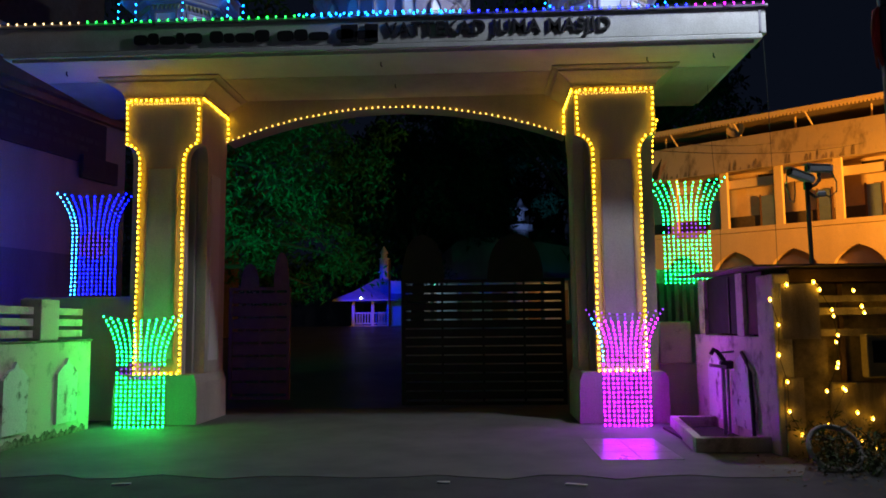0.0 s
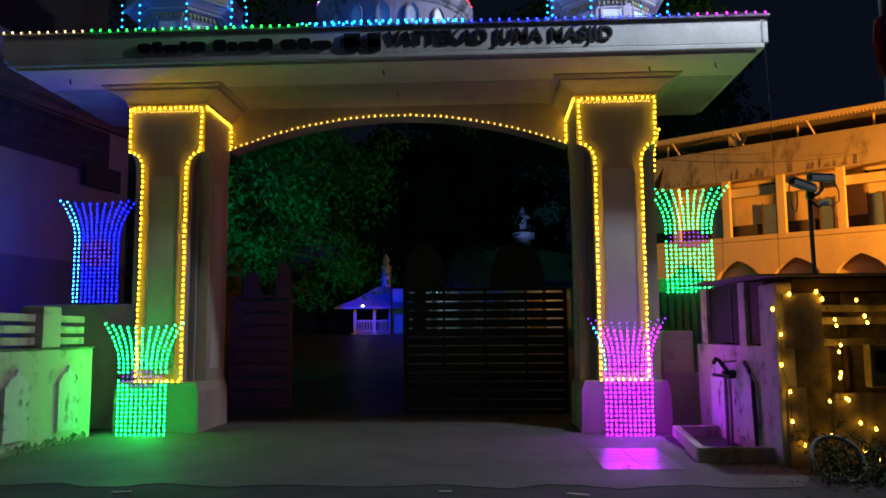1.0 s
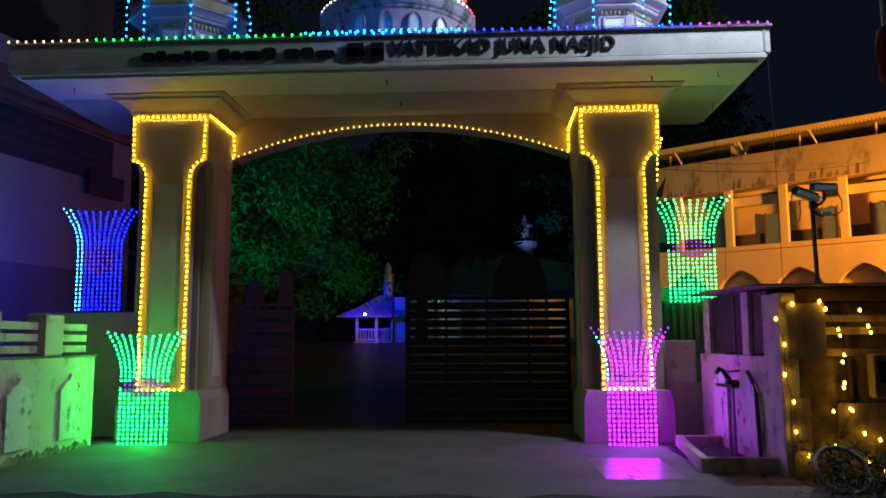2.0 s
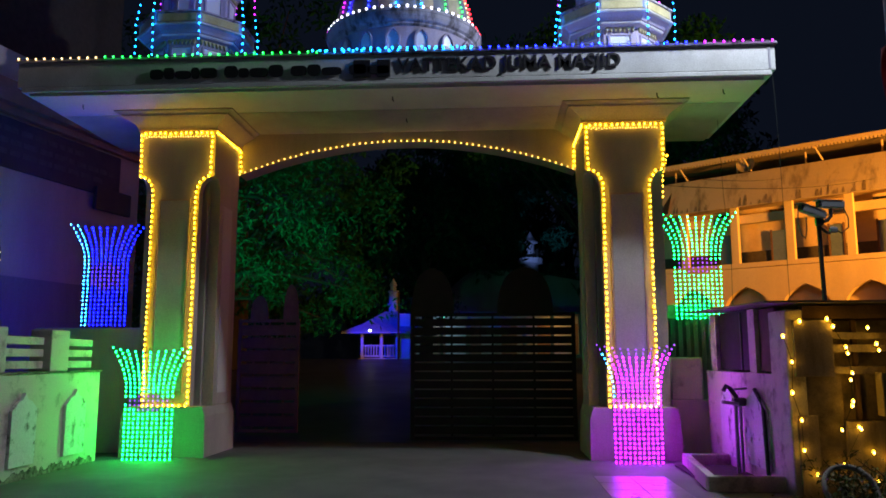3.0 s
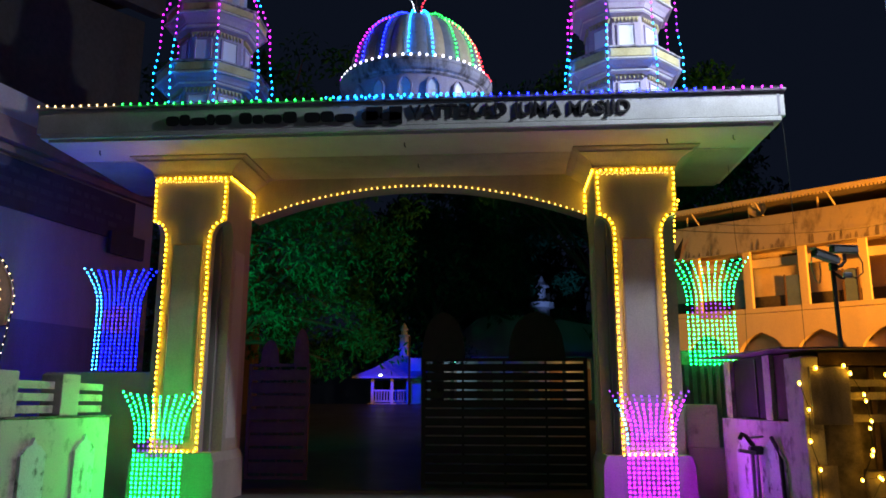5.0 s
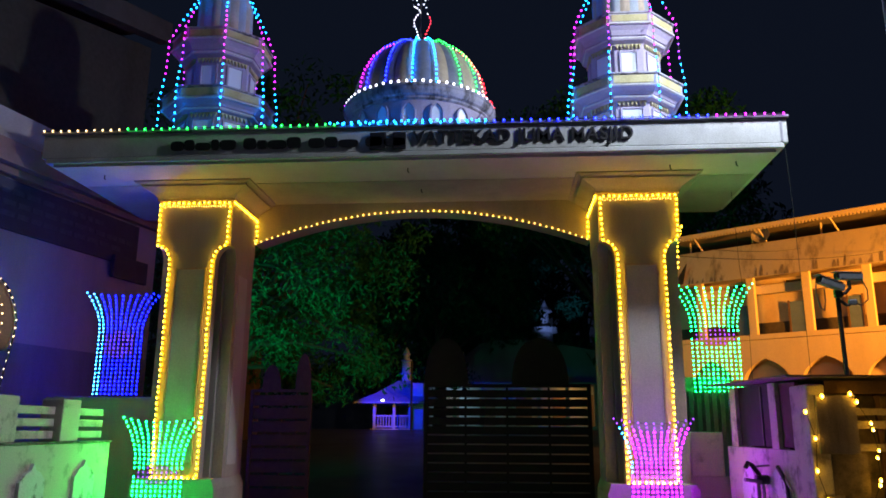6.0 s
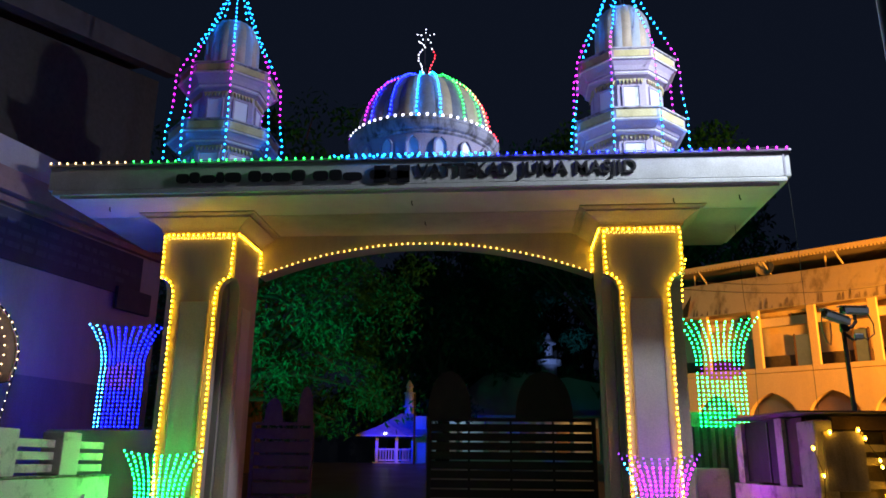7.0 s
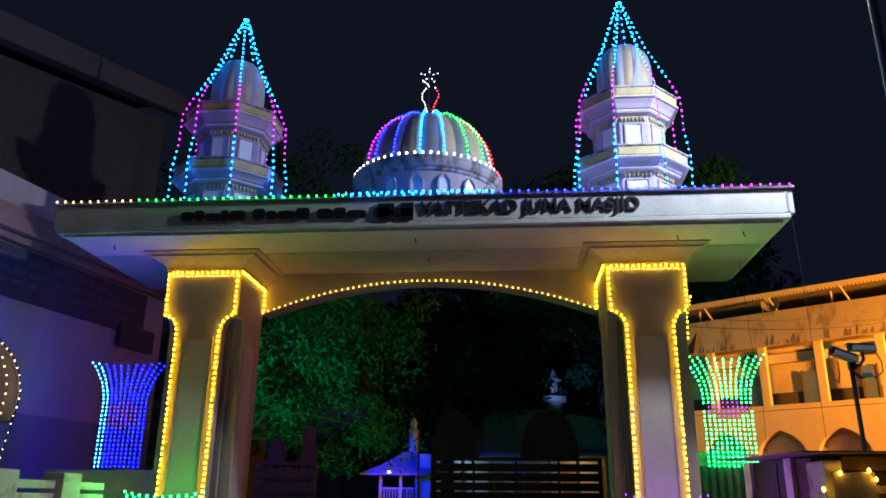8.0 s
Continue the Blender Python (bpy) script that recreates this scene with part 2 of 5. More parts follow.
def prism(bm, outline, lo, hi, axis="y"):
    """A solid from an outline of (a, b) pairs: x and z for axis y, y and z for axis x, x and y for axis z."""
    def spot(a, b, c):
        return {"y": (a, c, b), "x": (c, a, b), "z": (a, b, c)}[axis]
    one = [bm.verts.new(spot(a, b, lo)) for a, b in outline]
    two = [bm.verts.new(spot(a, b, hi)) for a, b in outline]
    n = len(outline)
    bm.faces.new(one)
    bm.faces.new(two[::-1])
    for i in range(n):
        bm.faces.new((one[i], two[i], two[(i + 1) % n], one[(i + 1) % n]))
    return bm


def lathe(bm, cx, cy, rows, n, turn=0.0, lobes=0.0):
    """Rings of (radius, z) closed at both ends."""
    rings = []
    for r, z in rows:
        ring = []
        for i in range(n):
            a = turn + 2 * math.pi * i / n
            rr = r * (1 + (lobes if i % 2 else 0))
            ring.append(bm.verts.new((cx + rr * math.cos(a), cy + rr * math.sin(a), z)))
        rings.append(ring)
    for lo, hi in zip(rings, rings[1:]):
        for i in range(n):
            bm.faces.new((lo[i], lo[(i + 1) % n], hi[(i + 1) % n], hi[i]))
    bm.faces.new(rings[0][::-1])
    bm.faces.new(rings[-1])
    return bm


def tube(bm, pts, r, n=6):
    pts = [Vector(p) for p in pts]
    rings = []
    for i, p in enumerate(pts):
        d = (pts[min(i + 1, len(pts) - 1)] - pts[max(i - 1, 0)]).normalized()
        side = d.cross(Vector((0, 0, 1)) if abs(d.z) < 0.9 else Vector((0, 1, 0))).normalized()
        up = side.cross(d)
        rr = r[i] if isinstance(r, (list, tuple)) else r
        rings.append([bm.verts.new(p + rr * (math.cos(2 * math.pi * k / n) * side + math.sin(2 * math.pi * k / n) * up)) for k in range(n)])
    for a, b in zip(rings, rings[1:]):
        for k in range(n):
            bm.faces.new((a[k], a[(k + 1) % n], b[(k + 1) % n], b[k]))
    bm.faces.new(rings[0][::-1])
    bm.faces.new(rings[-1])
    return bm


def along(pts, step):
    """Points at even steps along a line of points."""
    pts = [Vector(p) for p in pts]
    out, carry = [], 0.0
    for a, b in zip(pts, pts[1:]):
        ln = (b - a).length
        s = carry
        while s < ln:
            out.append(a + (b - a) * (s / ln))
            s += step
        carry = s - ln
    return out


def bulbs(name, pts, r, material, parent, label="", dark_back=False):
    """Small eight-sided tinted halo caps, each with a bright tip, joined into one mesh."""
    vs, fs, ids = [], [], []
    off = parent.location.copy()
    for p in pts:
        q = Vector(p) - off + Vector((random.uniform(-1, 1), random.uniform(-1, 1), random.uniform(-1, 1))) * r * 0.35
        for slot, s, c in ((0, (1.35 if dark_back else 1.15) * r * random.uniform(0.85, 1.12), q), (1, 0.62 * r, q + Vector((0, -1.0, -0.35)) * r)):
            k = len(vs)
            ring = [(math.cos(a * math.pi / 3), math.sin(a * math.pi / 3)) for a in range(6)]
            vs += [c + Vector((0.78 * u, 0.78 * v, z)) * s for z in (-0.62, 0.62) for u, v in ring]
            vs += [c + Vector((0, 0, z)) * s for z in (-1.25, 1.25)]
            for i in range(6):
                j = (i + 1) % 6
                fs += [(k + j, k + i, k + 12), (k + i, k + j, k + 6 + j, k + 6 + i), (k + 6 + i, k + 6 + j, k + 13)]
            # net bulbs get black rear faces, so they throw light only forward
            ids += [2] * 9 + [slot] * 9 if dark_back else [slot] * 18
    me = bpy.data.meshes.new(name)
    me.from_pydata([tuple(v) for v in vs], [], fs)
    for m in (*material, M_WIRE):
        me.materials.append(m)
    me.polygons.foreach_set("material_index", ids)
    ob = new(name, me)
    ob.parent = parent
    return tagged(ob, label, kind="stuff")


def light_string(label, pts, runs, step=0.095, r=0.018, wire=True):
    """A string of bulbs along pts; runs: (share of the length, glow material)."""
    st = thing("light_string", pts[0], label, "string lights", "festive strings of bulbs")
    if wire:
        part("wire", tube(bmesh.new(), pts, 0.005, 4), M_WIRE, st)
    ps = along(pts, step)
    lo = 0.0
    for share, m in runs:
        hi = lo + share
        pick = ps[int(round(lo * len(ps))):int(round(hi * len(ps)))]
        if pick:
            bulbs("bulb_run", pick, r, m, st)
        lo = hi
    return st


# ---- ground ----
def ground_height(x, y):
    """The yard behind the gateway climbs gently."""
    if y < 2.2:
        return -0.006
    return min(1.5, 0.058 * (y - 2.2)) - 0.006


bm = bmesh.new()
gx = [-700, -120, -40, -16, -8, -4, 0, 4, 8, 16, 40, 120, 700]
gy = [-400, -60, -20, -12, -8, -4.1, 0, 2.2, 5, 10, 16, 22, 28, 34, 60, 200, 900]
grid = [[bm.verts.new((x, y, ground_height(x, y))) for x in gx] for y in gy]
for j in range(len(gy) - 1):
    for i in range(len(gx) - 1):
        bm.faces.new((grid[j][i], grid[j][i + 1], grid[j + 1][i + 1], grid[j + 1][i]))
ground = single("ground", bm, M_ASPHALT, "dark worn asphalt road in front of the gateway", "ground", kind="structure")
bm = bmesh.new()
edge = [(-4.6, 2.2), (-4.6, -3.9)]
edge += [(-4.6 + 0.35 * i, -4.1 + 0.09 * math.sin(i * 1.7) + 0.05 * math.sin(i * 4.1)) for i in range(1, 27)]
edge += [(4.75, -3.6), (4.9, 2.2)]
prism(bm, edge, -0.05, 0.0, "z")
single("pavement", bm, M_CONCRETE, "grey stained concrete apron with a ragged edge", "pavement", kind="structure")
bm = bmesh.new()
rows = [(2.2, 0.004), (8, 0.36), (15, 0.765), (22, 1.17), (27.5, 1.49), (40, 1.52)]
left = [bm.verts.new((-9, y, z)) for y, z in rows]
right = [bm.verts.new((9, y, z)) for y, z in rows]
for i in range(len(rows) - 1):
    bm.faces.new((left[i], right[i], right[i + 1], left[i + 1]))
single("yard_paving", bm, M_YARD, "dark wet paving of the courtyard behind the gate", "pavement", kind="structure")

# ---- gateway ----
XI, XO, H, HC, D = 2.95, 4.205, 5.125, 5.447, 1.205
CX = (XI + XO) / 2


def gate_pillar(sign):
    c = sign * CX
    p = thing("gate_pillar", (c, 0.6, 0.02), "cream plastered gateway pillar with flared capital and recessed panel", "pillar", "pillars of the gateway")
    hw = (XO - XI) / 2

    def mx(x0, x1):
        return (c + x0, c + x1)
    # plinth with a sloping shoulder
    bm = bmesh.new()
    prism(bm, [(c - hw - 0.04, 0.0), (c + hw + 0.04, 0.0), (c + hw + 0.03, 0.62), (c + hw - 0.02, 0.76), (c - hw + 0.02, 0.76), (c - hw - 0.03, 0.62)], -0.08, D + 0.06)
    part("plinth", bm, M_PILLAR, p, "plinth with damp stains")
    # inset core, with a plate on each side whose head flares like the front's
    part("core", boxes((*mx(-hw + 0.18, hw - 0.18), 0.25, D + 0.02, 0.762, 4.42)), M_PILLAR, p)
    part("rear_pier", boxes((*mx(-hw + 0.15, hw - 0.15), D + 0.021, D + 0.42, 0.0, HC - 0.004)), M_PILLAR, p)

    def flared(low, mid, top, wide, foot):
        half = [(low, foot), (mid, 3.6), (mid + 0.005, 4.12)]
        half += [(mid + 0.005 + (wide - mid - 0.005) * (1 - math.cos(i / 7 * math.pi / 2)), 4.12 + 0.28 * math.sin(i / 7 * math.pi / 2)) for i in range(1, 8)]
        return half + [(wide, top)]
    half = flared(0.382, 0.387, H + 0.03, hw, 0.762)
    out = [(c + a, b) for a, b in half] + [(c - a, b) for a, b in half[::-1]]
    part("shaft", prism(bmesh.new(), out, 0.0, 0.158), M_PILLAR, p)
    ym = (0.16 + D) / 2
    half = flared(0.355, 0.36, 4.419, D / 2 - 0.082, 0.764)
    out = [(ym + a, b) for a, b in half] + [(ym - a, b) for a, b in half[::-1]]
    for s in (-1, 1):
        x0, x1 = c + s * (hw - 0.168), c + s * (hw - 0.004)
        part("side_plate", prism(bmesh.new(), out, min(x0, x1), max(x0, x1), "x"), M_PILLAR, p)
        part("side_panel", boxes((min(x1, x1 + s * 0.012), max(x1, x1 + s * 0.012), ym - 0.21, ym + 0.21, 0.95, 4.0)), M_PANEL, p)
    part("capital", boxes((*mx(-hw, hw), 0.16, D, 4.42, H + 0.03)), M_PILLAR, p)
    # front recessed panel with raised frame
    part("front_panel", boxes((*mx(-0.228, 0.228), -0.012, -0.001, 1.0, 4.0)), M_PANEL, p, "pale recessed panel")
    for a in (-0.258, 0.228):
        part("panel_moulding", boxes((*mx(a, a + 0.03), -0.022, -0.001, 0.97, 4.03)), M_TRIM, p)
    part("panel_moulding", boxes((*mx(-0.227, 0.227), -0.022, -0.001, 4.001, 4.03)), M_TRIM, p)
    # cornice of stepped mouldings up to the soffit
    for o, z0, z1, m in ((0.03, H + 0.03, H + 0.075, M_TRIM), (0.25, H + 0.238, H + 0.258, M_PILLAR), (0.345, H + 0.298, HC - 0.002, M_PILLAR)):
        part("cornice_step", boxes((*mx(-hw - o, hw + o), -o * 0.8, D, z0 + 0.001, z1), bev=0.008), m, p)
    for o0, o1, za, zb in ((0.035, 0.235, H + 0.077, H + 0.237), (0.252, 0.325, H + 0.259, H + 0.297)):
        bm = bmesh.new()
        rings = []
        for k in range(7):
            f = k / 6
            o, zz = o0 + (o1 - o0) * f ** 1.6, za + (zb - za) * f
            rings.append([bm.verts.new(v) for v in ((c - hw - o, -o * 0.8, zz), (c + hw + o, -o * 0.8, zz), (c + hw + o, D, zz), (c - hw - o, D, zz))])
        for lo, hi in zip(rings, rings[1:]):
            for k in range(4):
                bm.faces.new((lo[k], lo[(k + 1) % 4], hi[(k + 1) % 4], hi[k]))
        bm.faces.new(rings[0][::-1])
        bm.faces.new(rings[-1])
        part("cornice_cove", bm, M_PILLAR, p)
    return p


pillar_a = gate_pillar(-1)
pillar_b = gate_pillar(1)

# arch beam
arch = thing("arch_beam", (0, D + 0.2, 4.72), "brown plastered shallow arch beam spanning the gateway", "arch")
curve = []
for i in range(33):
    u = -1 + 2 * i / 32
    curve.append((u * (XI + 0.003), 4.70 + 0.56 * (1 - abs(u) ** 2.0)))
bm = prism(bmesh.new(), curve + [(XI + 0.003, HC - 0.004), (-XI - 0.003, HC - 0.004)], D + 0.003, D + 0.42)
part("beam", bm, M_PILLAR, arch)

# canopy slab
canopy = thing("gate_canopy", (0, 0, HC), "pale concrete canopy slab with painted fascia over the gateway", "canopy")
XL, XR, YF, YB = -5.52, 5.42, -0.96, 2.15
part("slab", boxes((XL, XR, YF, YB, HC, 5.92), bev=0.01), M_CREAM, canopy)
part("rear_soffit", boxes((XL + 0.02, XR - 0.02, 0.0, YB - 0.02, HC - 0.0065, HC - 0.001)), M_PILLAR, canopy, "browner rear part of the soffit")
part("lower_lip", boxes((XL - 0.10, XR + 0.10, YF - 0.06, YB + 0.05, HC + 0.05, HC + 0.125), bev=0.012), M_FASCIA, canopy)
part("fascia", boxes((XL - 0.17, XR + 0.16, YF - 0.055, YB + 0.05, HC + 0.127, 5.955), bev=0.01), M_FASCIA, canopy, "white fascia streaked with grime")
part("coping", boxes((XL - 0.20, XR + 0.19, YF - 0.09, YB + 0.08, 5.957, 6.0), bev=0.012), M_RIM, canopy, "weathered coping")
part("edge_bead", boxes((XR + 0.06, XR + 0.09, YF - 0.064, YF - 0.056, HC + 0.16, 5.93)), M_RIM, canopy)
for x, y in ((-4.9, -0.55), (0.0, -0.6), (0.1, 0.45), (4.0, -0.5), (4.95, -0.6)):
    part("soffit_hook", tube(bmesh.new(), [(x, y, HC + 0.01), (x, y, HC - 0.05), (x + 0.02, y, HC - 0.075)], 0.009, 6), M_PIPE, canopy, "rusty hook")


def sign_text(words, x0, x1, z0, z1, y, material, parent):
    cu = bpy.data.curves.new("letters", "FONT")
    cu.body, cu.extrude, cu.offset = words, 0.019, 0.013
    cu.space_character = 1.05
    tmp = bpy.data.objects.new("letters", cu)
    scene.collection.objects.link(tmp)
    me = bpy.data.meshes.new_from_object(tmp.evaluated_get(bpy.context.evaluated_depsgraph_get()))
    bpy.data.objects.remove(tmp)
    xs = [v.co.x for v in me.vertices]
    ys = [v.co.y for v in me.vertices]
    sx, sz = (x1 - x0) / (max(xs) - min(xs)), (z1 - z0) / (max(ys) - min(ys))
    m = Matrix(((sx, 0, 0, x0 - min(xs) * sx), (0, 0, -0.6, y), (0, sz, 0, z0 - min(ys) * sz), (0, 0, 0, 1)))
    me.transform(m)
    whole = bmesh.new()
    whole.from_mesh(me)
    bmesh.ops.remove_doubles(whole, verts=whole.verts, dist=0.0002)
    left = set(whole.faces)
    while left:
        todo, seen = [left.pop()], []
        while todo:
            f = todo.pop()
            seen.append(f)
            for v in f.verts:
                for g in v.link_faces:
                    if g in left:
                        left.remove(g)
                        todo.append(g)
        bm = bmesh.new()
        twin = {}
        for f in seen:
            for v in f.verts:
                if v not in twin:
                    twin[v] = bm.verts.new(v.co)
            bm.faces.new([twin[v] for v in f.verts])
        part("letter", bm, material, parent)
    whole.free()


sign = thing("gate_lettering", (0, YF - 0.06, 5.6), "dark raised block letters naming the mosque on the fascia", "sign")
sign_text("VATTEKAD JUMA MASJID", 0.12, 3.38, 5.615, 5.885, YF - 0.068, M_LETTER, sign)
# unreadable older script as plain blocks
x = -3.62
for k, w in enumerate((0.20, 0.16, 0.24, 0.12, 0.26, 0.0, 0.20, 0.16, 0.28, 0.22, 0.0, 0.24, 0.20, 0.30, 0.0, 0.26, 0.34)):
    if w == 0:
        x += 0.10
        continue
    bm = bmesh.new()
    z1 = 5.80 + 0.03 * math.sin(k * 2.3)
    out = [(x + w / 2 + w / 2 * math.copysign(abs(math.cos(a)) ** 0.55, math.cos(a)), (5.65 + z1) / 2 + (z1 - 5.65) / 2 * math.copysign(abs(math.sin(a)) ** 0.6, math.sin(a))) for a in [i * math.pi / 8 for i in range(16)]]
    prism(bm, out, YF - 0.086, YF - 0.057)
    part("plain_bar", bm, M_LETTER, sign)
    x += w + 0.012
for x0, x1 in ((-0.53, -0.28), (-0.18, 0.02)):
    part("plain_bar", boxes((x0, x1, YF - 0.086, YF - 0.057, 5.60, 5.87), bev=0.006), M_LETTER, sign)

# ---- minarets and dome on the canopy ----


def octagon(rows, cx, cy):
    return lathe(bmesh.new(), cx, cy, rows, 8, math.pi / 8)


def minaret(cx, cy):
    z = 6.0
    t = thing("roof_minaret", (cx, cy, z), "lilac and white octagonal ornamental minaret with yellow bands", "minaret", "minarets on the gateway")
    part("lower_body", octagon([(0.68, z), (0.68, 6.72)], cx, cy), M_LILAC, t)
    part("lower_cornice", octagon([(0.69, 6.70), (0.74, 6.715), (0.80, 6.725), (0.80, 6.775), (0.83, 6.78), (0.86, 6.82), (0.92, 6.865), (0.965, 6.885), (0.965, 6.90), (0.9, 6.902)], cx, cy), M_LILAC, t)
    part("lower_band", octagon([(0.95, 6.903), (0.95, 7.075), (0.98, 7.08), (0.98, 7.105), (0.55, 7.14)], cx, cy), M_RIM, t, "weathered band")
    part("upper_body", octagon([(0.61, 7.142), (0.61, 7.79)], cx, cy), M_LILAC, t)
    part("upper_cornice", octagon([(0.62, 7.77), (0.66, 7.785), (0.71, 7.80), (0.71, 7.865), (0.74, 7.87), (0.78, 7.94), (0.84, 8.00), (0.875, 8.02), (0.875, 8.035), (0.8, 8.037)], cx, cy), M_LILAC, t)
    part("upper_band", octagon([(0.86, 8.038), (0.86, 8.195), (0.89, 8.20), (0.89, 8.225), (0.45, 8.26)], cx, cy), M_RIM, t, "weathered band")
    for r, z0 in ((0.805, 6.735), (0.97, 6.872), (0.715, 7.815), (0.88, 8.008)):
        part("cornice_line", octagon([(r, z0), (r + 0.012, z0 + 0.006), (r + 0.012, z0 + 0.024), (r, z0 + 0.030)], cx, cy), M_WHITE, t)
    cup = part("cupola", lathe(bmesh.new(), cx, cy, [(0.56, 8.262), (0.57, 8.36), (0.50, 8.40), (0.46, 8.44)], 24), M_WHITE, t, "pale ring under the cupola")
    for k in range(18):
        bm = bmesh.new()
        rings = []
        for j in range(9):
            f = j / 8
            r = 0.47 * (1 - 0.05 * f) if f < 0.34 else 0.462 * math.cos((f - 0.34) / 0.66 * 1.54) ** 0.8
            zz = 8.40 + 1.60 * f if f < 0.34 else 8.944 + 0.50 * math.sin((f - 0.34) / 0.66 * 1.54)
            rings.append([bm.verts.new((cx + r * b * math.cos(w), cy + r * b * math.sin(w), zz)) for w, b in [(2 * math.pi * (k + i / 3) / 18, 1 + 0.05 * math.sin(math.pi * i / 3)) for i in range(4)]])
        for lo, hi in zip(rings, rings[1:]):
            for i in range(3):
                bm.faces.new((lo[i], lo[i + 1], hi[i + 1], hi[i]))
        part("cupola_rib", bm, M_TAN if k % 2 else M_CUPOLA, cup, smooth=True)
    part("finial", tube(bmesh.new(), [(cx, cy, 9.5), (cx, cy, z + 4.45)], 0.02, 8), M_PIPE, t)
    # windows and saw-tooth fringes on each side
    for k in range(8):
        a = math.pi / 4 * k
        m = Matrix.Translation((cx, cy, 0)) @ Matrix.Rotation(a, 4, "Z")
        for r, z0, z1 in ((0.95, 6.925, 7.055), (0.86, 8.06, 8.175)):
            ap, w = r * math.cos(math.pi / 8), r * math.sin(math.pi / 8) * 0.88
            bm = boxes((ap - 0.01, ap + 0.012, -w, w, z0, z1))
            bm.transform(m)
            part("yellow_panel", bm, M_YELLOW, t, "yellow painted panel")
        for r, z0, z1, hw in ((0.68, 6.10, 6.575, 0.175), (0.61, 7.22, 7.615, 0.14)):
            ap = r * math.cos(math.pi / 8)
            bm = boxes((ap - 0.01, ap + 0.012, -hw, hw, z0, z1))
            bm.transform(m)
            pane = part("window_pane", bm, M_PANE, t, "frosted pale window pane")
            bm = bmesh.new()
            for s in (-1, 1):
                box(bm, ap - 0.01, ap + 0.03, s * hw - 0.016, s * hw + 0.016, z0 - 0.02, z1 + 0.02)
            box(bm, ap - 0.01, ap + 0.03, -hw + 0.017, hw - 0.017, z1 + 0.001, z1 + 0.03)
            bm.transform(m)
            part("window_frame", bm, M_LILAC, pane)
            bm = bmesh.new()
            w = r * math.sin(math.pi / 8) * 0.92
            for i in range(7):
                u = -w + (i + 0.5) * 2 * w / 7
                prism(bm, [(u - w / 7 * 0.9, z1 + 0.13), (u + w / 7 * 0.9, z1 + 0.13), (u, z1 + 0.05)], ap + 0.003, ap + 0.045, "x")
            bm.transform(m)
            part("fringe", bm, M_YELLOW, t, "yellow saw-tooth fringe")
    return t


MX, MY = 3.57, 0.6
minaret(-MX, MY)
minaret(MX, MY)

dome = thing("roof_dome", (0.04, 0.6, 6.0), "striped grey and tan ribbed dome on an arcaded drum", "dome")
DX, DY = 0.04, 0.6
part("drum", lathe(bmesh.new(), DX, DY, [(1.19, 6.0), (1.19, 6.70)], 48), M_LILAC, dome, smooth=False)
part("rim", lathe(bmesh.new(), DX, DY, [(1.20, 6.60), (1.225, 6.625), (1.225, 6.65), (1.265, 6.68), (1.295, 6.74), (1.305, 6.79), (1.315, 6.80), (1.315, 6.845), (1.15, 6.88)], 64), M_RIM, dome, "weathered grey rim with black streaks")
for k in range(24):
    bm = bmesh.new()
    rings = []
    for j in range(11):
        a = j / 10 * math.pi / 2 * 0.985
        r, z = 1.15 * math.cos(a) ** 0.92, 6.87 + 1.24 * math.sin(a)
        row = []
        for i in range(5):
            b = 2 * math.pi * (k + i / 4) / 24
            bulge = 1 + 0.025 * math.sin(math.pi * i / 4)
            row.append(bm.verts.new((DX + r * bulge * math.cos(b), DY + r * bulge * math.sin(b), z)))
        rings.append(row)
    for lo, hi in zip(rings, rings[1:]):
        for i in range(4):
            bm.faces.new((lo[i], lo[i + 1], hi[i + 1], hi[i]))
    part("dome_rib", bm, M_TAN if k % 2 else M_BLUEGREY, dome, smooth=True)
for k in range(17):
    a = math.radians(268) + 2 * math.pi * k / 17
    m = Matrix.Translation((DX, DY, 0)) @ Matrix.Rotation(a, 4, "Z")
    hw, z0, zs, zt = 0.085, 6.03, 6.40, 6.53

    def pointed(w, top):
        return [(-w, z0), (w, z0), (w, zs)] + [(w * (1 - (i / 4) ** 2), zs + (top - zs) * i / 4) for i in range(1, 5)] + [(-w * (1 - (i / 4) ** 2), zs + (top - zs) * i / 4) for i in range(3, 0, -1)] + [(-w, zs)]
    bm = prism(bmesh.new(), pointed(hw, zt), 1.19, 1.212, "x")
    bm.transform(m)
    niche = part("niche_panel", bm, M_PANE, dome, "pale pointed arch niche")
    bm = bmesh.new()
    o, i2 = pointed(hw + 0.034, zt + 0.045), pointed(hw + 0.005, zt + 0.005)
    vo = [[bm.verts.new((x, a2, b2)) for a2, b2 in o] for x in (1.19, 1.245)]
    vi = [[bm.verts.new((x, a2, b2)) for a2, b2 in i2] for x in (1.19, 1.245)]
    for i in range(1, len(o)):
        j = (i + 1) % len(o)
        for q in ((vo[1][i], vo[1][j], vi[1][j], vi[1][i]), (vo[0][i], vo[0][j], vo[1][j], vo[1][i]), (vi[1][i], vi[1][j], vi[0][j], vi[0][i])):
            bm.faces.new(q)
    bm.transform(m)
    part("niche_frame", bm, M_LILAC, niche)
part("finial", lathe(bmesh.new(), DX, DY, [(0.10, 8.08), (0.05, 8.17), (0.02, 8.24), (0.02, 8.40)], 12), M_PIPE, dome)

